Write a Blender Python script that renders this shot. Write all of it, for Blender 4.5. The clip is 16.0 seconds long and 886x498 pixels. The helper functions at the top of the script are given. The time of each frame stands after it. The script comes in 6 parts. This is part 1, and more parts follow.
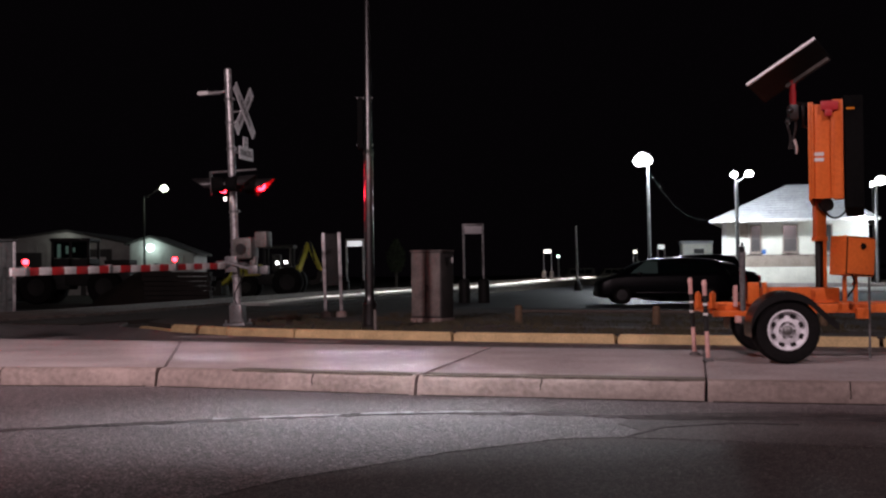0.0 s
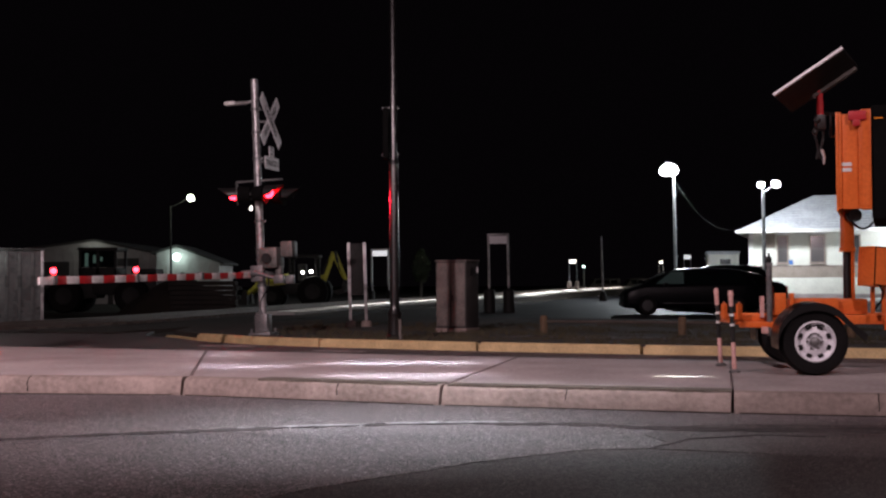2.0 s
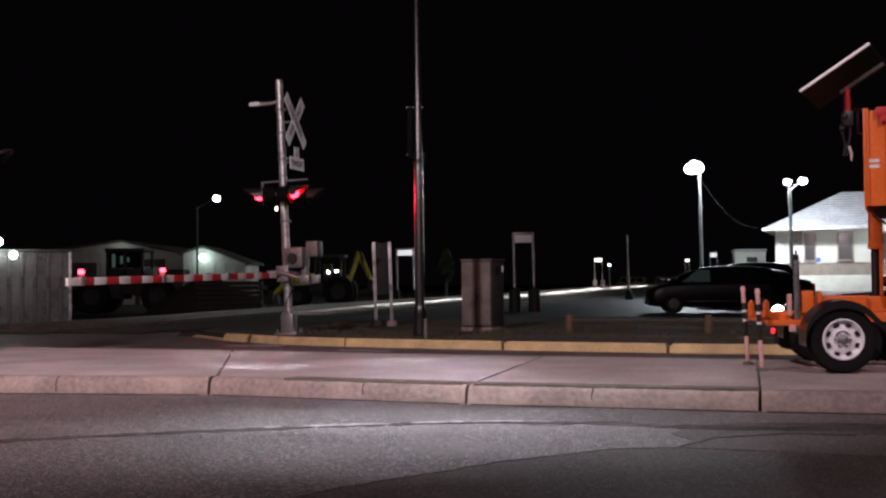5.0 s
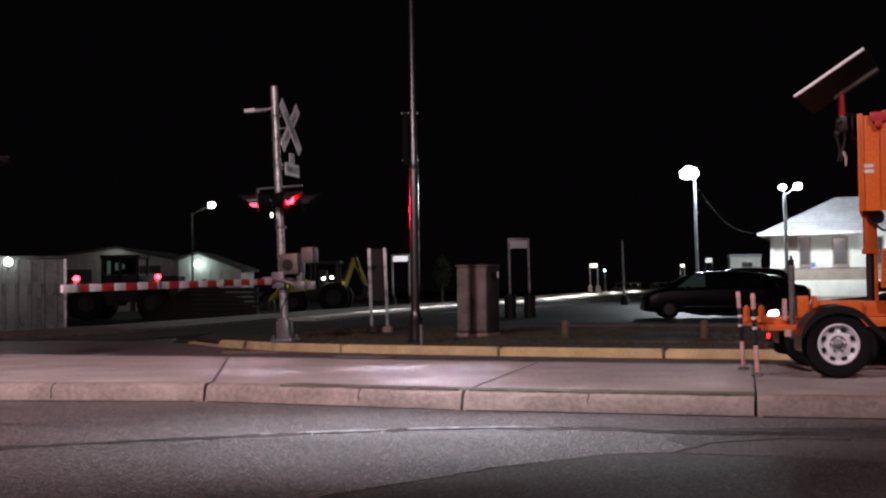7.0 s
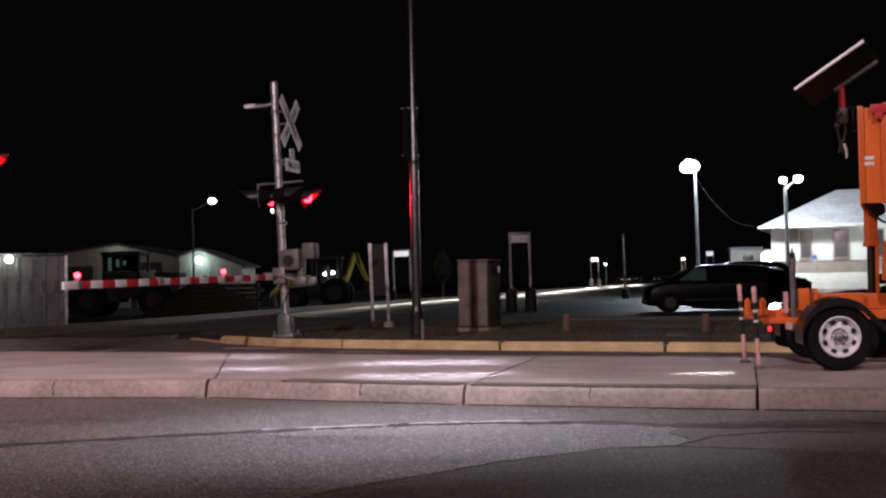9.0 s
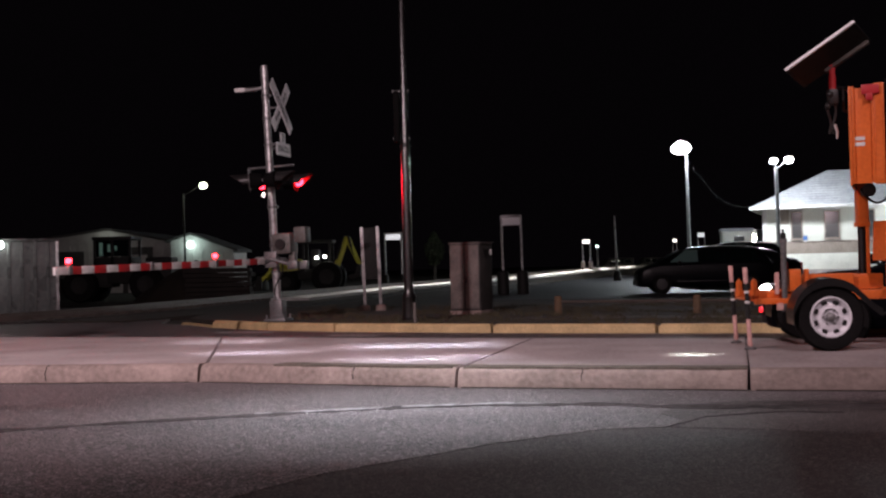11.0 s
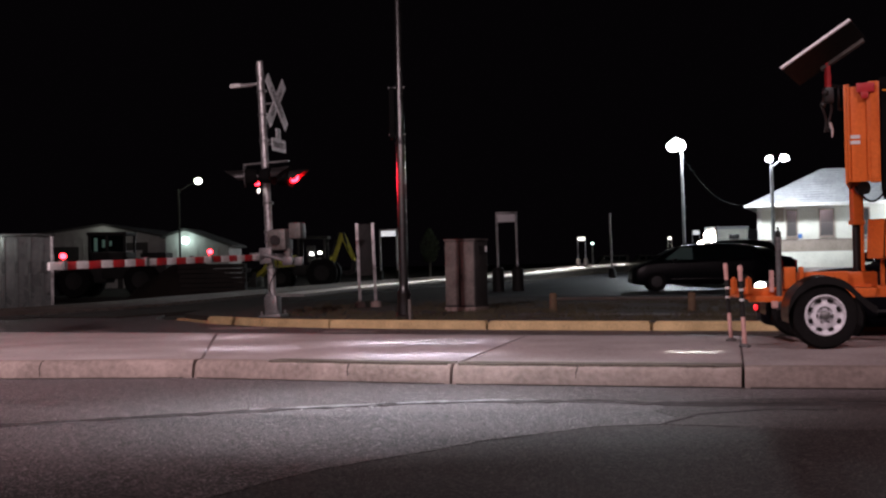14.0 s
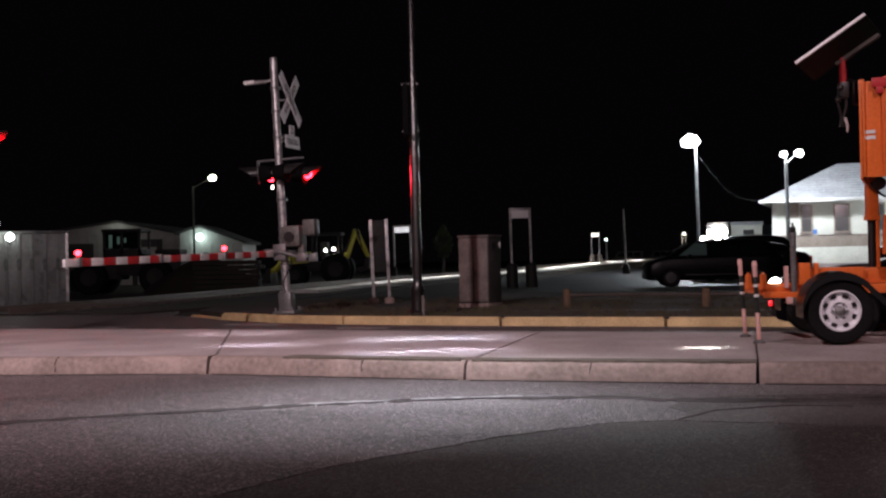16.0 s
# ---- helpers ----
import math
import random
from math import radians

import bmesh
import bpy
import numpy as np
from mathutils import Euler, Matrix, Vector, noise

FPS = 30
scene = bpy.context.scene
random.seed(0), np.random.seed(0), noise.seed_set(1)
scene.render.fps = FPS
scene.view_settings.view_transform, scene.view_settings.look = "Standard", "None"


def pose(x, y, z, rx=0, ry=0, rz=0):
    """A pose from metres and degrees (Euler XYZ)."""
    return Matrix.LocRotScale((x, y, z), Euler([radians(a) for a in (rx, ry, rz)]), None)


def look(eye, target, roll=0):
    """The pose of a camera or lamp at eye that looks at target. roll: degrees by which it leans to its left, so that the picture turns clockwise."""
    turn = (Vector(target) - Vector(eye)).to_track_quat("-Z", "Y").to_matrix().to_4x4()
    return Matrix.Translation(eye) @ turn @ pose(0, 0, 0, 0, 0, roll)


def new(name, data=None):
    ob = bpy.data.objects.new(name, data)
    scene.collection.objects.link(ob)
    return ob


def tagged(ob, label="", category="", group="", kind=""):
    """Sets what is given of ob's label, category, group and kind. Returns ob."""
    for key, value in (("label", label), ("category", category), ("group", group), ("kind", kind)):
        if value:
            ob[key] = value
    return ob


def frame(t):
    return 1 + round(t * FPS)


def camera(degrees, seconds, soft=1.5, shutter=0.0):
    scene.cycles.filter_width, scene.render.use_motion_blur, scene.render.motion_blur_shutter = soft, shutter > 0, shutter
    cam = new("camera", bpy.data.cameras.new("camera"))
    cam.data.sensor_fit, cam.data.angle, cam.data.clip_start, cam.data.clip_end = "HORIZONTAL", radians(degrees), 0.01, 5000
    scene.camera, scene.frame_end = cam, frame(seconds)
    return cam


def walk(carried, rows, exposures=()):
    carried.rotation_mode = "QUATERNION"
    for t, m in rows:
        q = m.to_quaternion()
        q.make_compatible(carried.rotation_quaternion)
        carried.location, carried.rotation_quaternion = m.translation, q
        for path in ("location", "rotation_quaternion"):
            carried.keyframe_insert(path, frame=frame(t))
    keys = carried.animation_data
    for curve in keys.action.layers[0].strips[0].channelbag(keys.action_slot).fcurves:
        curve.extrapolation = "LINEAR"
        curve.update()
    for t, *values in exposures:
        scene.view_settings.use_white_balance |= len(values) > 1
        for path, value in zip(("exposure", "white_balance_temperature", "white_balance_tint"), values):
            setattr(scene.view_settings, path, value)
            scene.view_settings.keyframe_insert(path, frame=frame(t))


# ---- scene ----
# ---- camera: a hand-held camera on one spot; seconds, turn to the right, tilt, roll in degrees
cam = camera(41, 16.0, 2.3)
EYE = (0.0, 0.0, 1.05)
ROWS = [
    (0.0, 0.000, 1.284, 0.350),
    (0.5, -0.343, 1.344, 0.385),
    (1.0, -0.503, 1.510, 0.292),
    (1.5, -0.861, 1.655, 0.183),
    (2.0, -1.210, 1.767, 0.193),
    (2.5, -1.683, 1.797, 0.236),
    (3.0, -2.075, 1.741, 0.270),
    (3.5, -2.394, 1.638, 0.381),
    (4.0, -2.616, 1.602, 0.417),
    (6.5, -2.066, 2.009, 0.496),
    (7.0, -2.200, 2.018, 0.591),
    (7.5, -2.241, 1.973, 0.677),
    (8.0, -2.328, 1.895, 0.688),
    (8.5, -2.330, 1.842, 0.760),
    (9.0, -2.243, 1.767, 0.920),
    (11.5, -1.785, 0.728, 1.327),
    (12.0, -1.615, 0.582, 1.247),
    (12.5, -1.596, 0.550, 1.265),
    (13.0, -1.625, 0.604, 1.125),
    (13.5, -1.630, 0.730, 1.076),
    (14.0, -1.629, 0.772, 1.075),
    (14.5, -1.741, 0.739, 1.239),
    (15.0, -1.997, 0.654, 1.252),
    (15.5, -2.197, 0.596, 1.189),
    (16.0, -2.291, 0.602, 1.166),
]
PATH = []
for t, yaw, tilt, roll in ROWS:
    a, b = radians(yaw), radians(tilt)
    aim = Vector((math.sin(a) * math.cos(b), math.cos(a) * math.cos(b), math.sin(b)))
    PATH.append((t, look(EYE, Vector(EYE) + aim * 50, -roll)))
walk(cam, PATH, [(0.0, 0.0), (4.0, 0.10), (9.0, 0.14), (11.5, 0.02), (16.0, -0.03)])

# ---- night sky and large lights
world = bpy.data.worlds.new("night")
scene.world = world
world.use_nodes = True
world.node_tree.nodes["Background"].inputs[0].default_value = (0.30, 0.22, 0.30, 1)
world.node_tree.nodes["Background"].inputs[1].default_value = 0.0045
scene.view_settings.exposure = 0.0


def lamp(kind, place, target, watts, colour, size=0.2, cone=90, blend=0.5, size_y=0.0, spread=180):
    data = bpy.data.lights.new("lamp_light", kind)
    data.energy, data.color = watts, colour
    if kind == "SPOT":
        data.spot_size, data.spot_blend, data.shadow_soft_size = radians(cone), blend, size
    elif kind == "AREA":
        data.shape, data.size, data.size_y, data.spread = "RECTANGLE", size, size_y or size, radians(spread)
    else:
        data.shadow_soft_size = size
    ob = new("lamp_light", data)
    ob.matrix_world = look(place, target)
    return ob


SODIUM = (1.0, 0.755, 0.81)
COOL = (0.86, 0.92, 1.0)
# street lights over the near carriageway, behind the eye
lamp("SPOT", (-6.5, 3.5, 9.0), (-4.6, 18.5, 0), 7300, SODIUM, 0.25, 106, 1.0)
lamp("SPOT", (6.5, 2.5, 9.0), (3.5, 14.5, 0), 2100, SODIUM, 0.25, 128, 1.0)
# unseen area lamps added overhead to lay cool bands on island and carriageway
BAND_TINT = (0.86, 0.83, 1.0)
lamp("AREA", (-0.60, 11.60, 4.6), (-0.60, 11.601, 0), 7.2, BAND_TINT, 1.35, 0, 1, 0.5, 13)
lamp("AREA", (-0.70, 13.55, 4.6), (-0.70, 13.551, 0), 9.4, BAND_TINT, 1.6, 0, 1, 0.6, 13)
lamp("AREA", (-2.60, 13.0, 4.6), (-2.60, 13.001, 0), 2.8, BAND_TINT, 0.9, 0, 1, 0.45, 14)
lamp("AREA", (-3.3, 15.2, 4.6), (-3.3, 15.201, 0), 2.6, BAND_TINT, 1.1, 0, 1, 0.4, 14)
lamp("AREA", (-0.6, 8.9, 7.0), (-0.6, 8.91, 0), 72, COOL, 2.0, 0, 1, 0.5, 42)
lamp("AREA", (2.05, 11.45, 6.0), (2.05, 11.46, 0), 1.6, (0.9, 1.0, 0.92), 0.35, 0, 1, 0.2, 4)
# station yard lamps
lamp("POINT", (14.5, 84.0, 9.3), (0, 0, 0), 4700, (0.86, 0.93, 1.0), 0.5)
lamp("POINT", (20.9, 84.5, 8.2), (0, 0, 0), 3500, COOL, 0.3)
lamp("POINT", (30.2, 84.9, 4.8), (0, 0, 0), 320, COOL, 0.3)
# the line of track and platform, and unseen lamps added to brighten the platform
TRACK = [(-17.0, 10.0, 0.0), (-13.6, 18.0, 0.0), (-10.5, 26.0, 0.0), (-8.1, 32.0, 0.03), (-6.5, 44.0, 0.05), (-5.1, 56.0, 0.06), (-2.4, 68.0, 0.12), (3.08, 85.0, 0.24), (9.2, 110.0, 0.5), (18.1, 135.0, 0.75), (27.5, 151.0, 0.85), (38.0, 164.0, 0.85), (60.0, 184.0, 0.85), (110.0, 216.0, 0.85)]


def track_point(d):
    """The track's middle and heading at the distance d in y."""
    for p, q in zip(TRACK, TRACK[1:]):
        if d <= q[1] or q is TRACK[-1]:
            k = (d - p[1]) / (q[1] - p[1])
            return p[0] + (q[0] - p[0]) * k, math.atan2(q[0] - p[0], q[1] - p[1]), p[2] + (q[2] - p[2]) * k


# added area lamps along the platform, without fixtures
for d in range(40, 130, 9):
    x, h, up = track_point(d + 4.5)
    x += 0.52 * math.cos(h)
    watts = 9.8 * (1.2 + max(0.0, d - 41) * 0.62)
    lamp("AREA", (x, d + 4.5, 5.2 + up), (x + 0.001 * math.sin(h), d + 4.5 + 0.001 * math.cos(h), 0), watts, (1.0, 0.96, 0.92), 0.5, 0, 1, 9.4 / math.cos(h), 32)
lamp("POINT", (23.0, 148.0, 4.5), (0, 0, 0), 500, (1.0, 0.93, 0.85), 0.2)
# work light on the backhoe
lamp("POINT", (-8.2, 53.4, 3.0), (0, 0, 0), 18, (1.0, 1.0, 0.92), 0.1)
# unseen steady red spot added before the crossing signal, aimed at the street pole
lamp("SPOT", (-3.26, 22.0, 2.79), (-1.3, 20.5, 2.5), 420, (1.0, 0.006, 0.02), 0.1, 42, 1.0)
# yard lights by the sheds
lamp("POINT", (-23.8, 74.2, 3.3), (0, 0, 0), 8, (0.95, 1.0, 0.9), 0.15)
lamp("POINT", (-13.95, 59.4, 5.5), (0, 0, 0), 60, (0.95, 1.0, 0.85), 0.2)
lamp("POINT", (-17.45, 70.1, 2.8), (0, 0, 0), 15, (0.8, 1.0, 0.95), 0.15)
lamp("POINT", (-13.2, 31.2, 2.0), (0, 0, 0), 11, (1.0, 0.98, 0.92), 0.1)


# ---- materials
def nodes_of(name):
    m = bpy.data.materials.new(name)
    m.use_nodes = True
    return m, m.node_tree.nodes, m.node_tree.links, m.node_tree.nodes["Principled BSDF"]


def paint(name, dark, light, rough=0.7, metal=0.0, grain=30.0, stain=1.5, bump=0.15, spread=0.5, gloss_var=0.15, coat=0.0, per_piece=0.0, coat_rough=0.03):
    """A surface between two colours: broad stains and fine grain, with relief."""
    m, n, l, b = nodes_of(name)
    co = n.new("ShaderNodeTexCoord")
    big, small = n.new("ShaderNodeTexNoise"), n.new("ShaderNodeTexNoise")
    big.inputs["Scale"].default_value, small.inputs["Scale"].default_value = stain, grain
    big.inputs["Detail"].default_value, small.inputs["Detail"].default_value = 5, 3
    for tex in (big, small):
        l.new(co.outputs["Object"], tex.inputs["Vector"])
    mix = n.new("ShaderNodeMath")
    mix.operation = "MULTIPLY_ADD"
    mix.inputs[1].default_value = spread
    l.new(small.outputs["Fac"], mix.inputs[0])
    half = n.new("ShaderNodeMath")
    half.operation = "MULTIPLY_ADD"
    half.inputs[1].default_value, half.inputs[2].default_value = 1.0 - spread, 0.0
    l.new(big.outputs["Fac"], half.inputs[0])
    l.new(half.outputs[0], mix.inputs[2])
    last = mix.outputs[0]
    if per_piece:
        info, add = n.new("ShaderNodeObjectInfo"), n.new("ShaderNodeMath")
        add.operation = "MULTIPLY_ADD"
        add.inputs[1].default_value = per_piece
        l.new(info.outputs["Random"], add.inputs[0])
        l.new(last, add.inputs[2])
        last = add.outputs[0]
    ramp = n.new("ShaderNodeValToRGB")
    ramp.color_ramp.elements[0].position, ramp.color_ramp.elements[1].position = 0.33, 0.67
    ramp.color_ramp.elements[0].color, ramp.color_ramp.elements[1].color = (*dark, 1), (*light, 1)
    l.new(last, ramp.inputs[0])
    l.new(ramp.outputs[0], b.inputs["Base Color"])
    rr = n.new("ShaderNodeMapRange")
    rr.inputs["To Min"].default_value, rr.inputs["To Max"].default_value = max(0.03, rough - gloss_var), min(1, rough + gloss_var)
    l.new(big.outputs["Fac"], rr.inputs["Value"])
    l.new(rr.outputs[0], b.inputs["Roughness"])
    b.inputs["Metallic"].default_value = metal
    b.inputs["Coat Weight"].default_value = coat
    b.inputs["Coat Roughness"].default_value = coat_rough
    if bump:
        bp = n.new("ShaderNodeBump")
        bp.inputs["Strength"].default_value, bp.inputs["Distance"].default_value = bump, 0.02
        l.new(small.outputs["Fac"], bp.inputs["Height"])
        l.new(bp.outputs[0], b.inputs["Normal"])
    return m


def asphalt(name, dark, light, chip, rough=0.7):
    """Coarse asphalt: pale stone chips in dark binder, broad stains, uneven gloss."""
    m, n, l, b = nodes_of(name)
    co = n.new("ShaderNodeTexCoord")
    stain, grit, chips = n.new("ShaderNodeTexNoise"), n.new("ShaderNodeTexNoise"), n.new("ShaderNodeTexVoronoi")
    stain.inputs["Scale"].default_value, stain.inputs["Detail"].default_value = 0.55, 6
    grit.inputs["Scale"].default_value, grit.inputs["Detail"].default_value = 30, 9
    grit.inputs["Roughness"].default_value = 0.75
    chips.inputs["Scale"].default_value = 88
    for tex in (grit, chips):
        l.new(co.outputs["Object"], tex.inputs["Vector"])
    along = n.new("ShaderNodeMapping")
    along.inputs["Rotation"].default_value = (0, 0, radians(14))
    along.inputs["Scale"].default_value = (0.45, 1.9, 1.0)
    l.new(co.outputs["Object"], along.inputs["Vector"])
    l.new(along.outputs["Vector"], stain.inputs["Vector"])
    ramp = n.new("ShaderNodeValToRGB")
    ramp.color_ramp.elements[0].position, ramp.color_ramp.elements[1].position = 0.40, 0.62
    ramp.color_ramp.elements[0].color, ramp.color_ramp.elements[1].color = (*dark, 1), (*light, 1)
    add = n.new("ShaderNodeMath")
    add.operation = "MULTIPLY_ADD"
    add.inputs[1].default_value = 0.62
    l.new(stain.outputs["Fac"], add.inputs[0])
    sub = n.new("ShaderNodeMath")
    sub.operation = "MULTIPLY_ADD"
    sub.inputs[1].default_value, sub.inputs[2].default_value = 0.38, 0.0
    l.new(grit.outputs["Fac"], sub.inputs[0])
    l.new(sub.outputs[0], add.inputs[2])
    l.new(add.outputs[0], ramp.inputs[0])
    pick = n.new("ShaderNodeValToRGB")
    pick.color_ramp.elements[0].position, pick.color_ramp.elements[1].position = 0.60, 0.82
    l.new(chips.outputs["Color"], pick.inputs[0])
    mix = n.new("ShaderNodeMix")
    mix.data_type = "RGBA"
    mix.inputs["B"].default_value = (*chip, 1)
    l.new(pick.outputs[0], mix.inputs["Factor"])
    l.new(ramp.outputs[0], mix.inputs["A"])
    l.new(mix.outputs["Result"], b.inputs["Base Color"])
    rr = n.new("ShaderNodeMapRange")
    rr.inputs["To Min"].default_value, rr.inputs["To Max"].default_value = rough - 0.25, rough + 0.2
    l.new(stain.outputs["Fac"], rr.inputs["Value"])
    l.new(rr.outputs[0], b.inputs["Roughness"])
    bp = n.new("ShaderNodeBump")
    bp.inputs["Strength"].default_value, bp.inputs["Distance"].default_value = 1.0, 0.02
    l.new(grit.outputs["Fac"], bp.inputs["Height"])
    l.new(bp.outputs[0], b.inputs["Normal"])
    return m


def glow(name, colour, strength):
    m, n, l, b = nodes_of(name)
    b.inputs["Base Color"].default_value = (*colour, 1)
    b.inputs["Emission Color"].default_value = (*colour, 1)
    b.inputs["Emission Strength"].default_value = strength
    return m


def glass(name, colour=(0.03, 0.04, 0.04), rough=0.05):
    m, n, l, b = nodes_of(name)
    b.inputs["Base Color"].default_value = (*colour, 1)
    b.inputs["Roughness"].default_value = rough
    b.inputs["Coat Weight"].default_value = 0.6
    return m


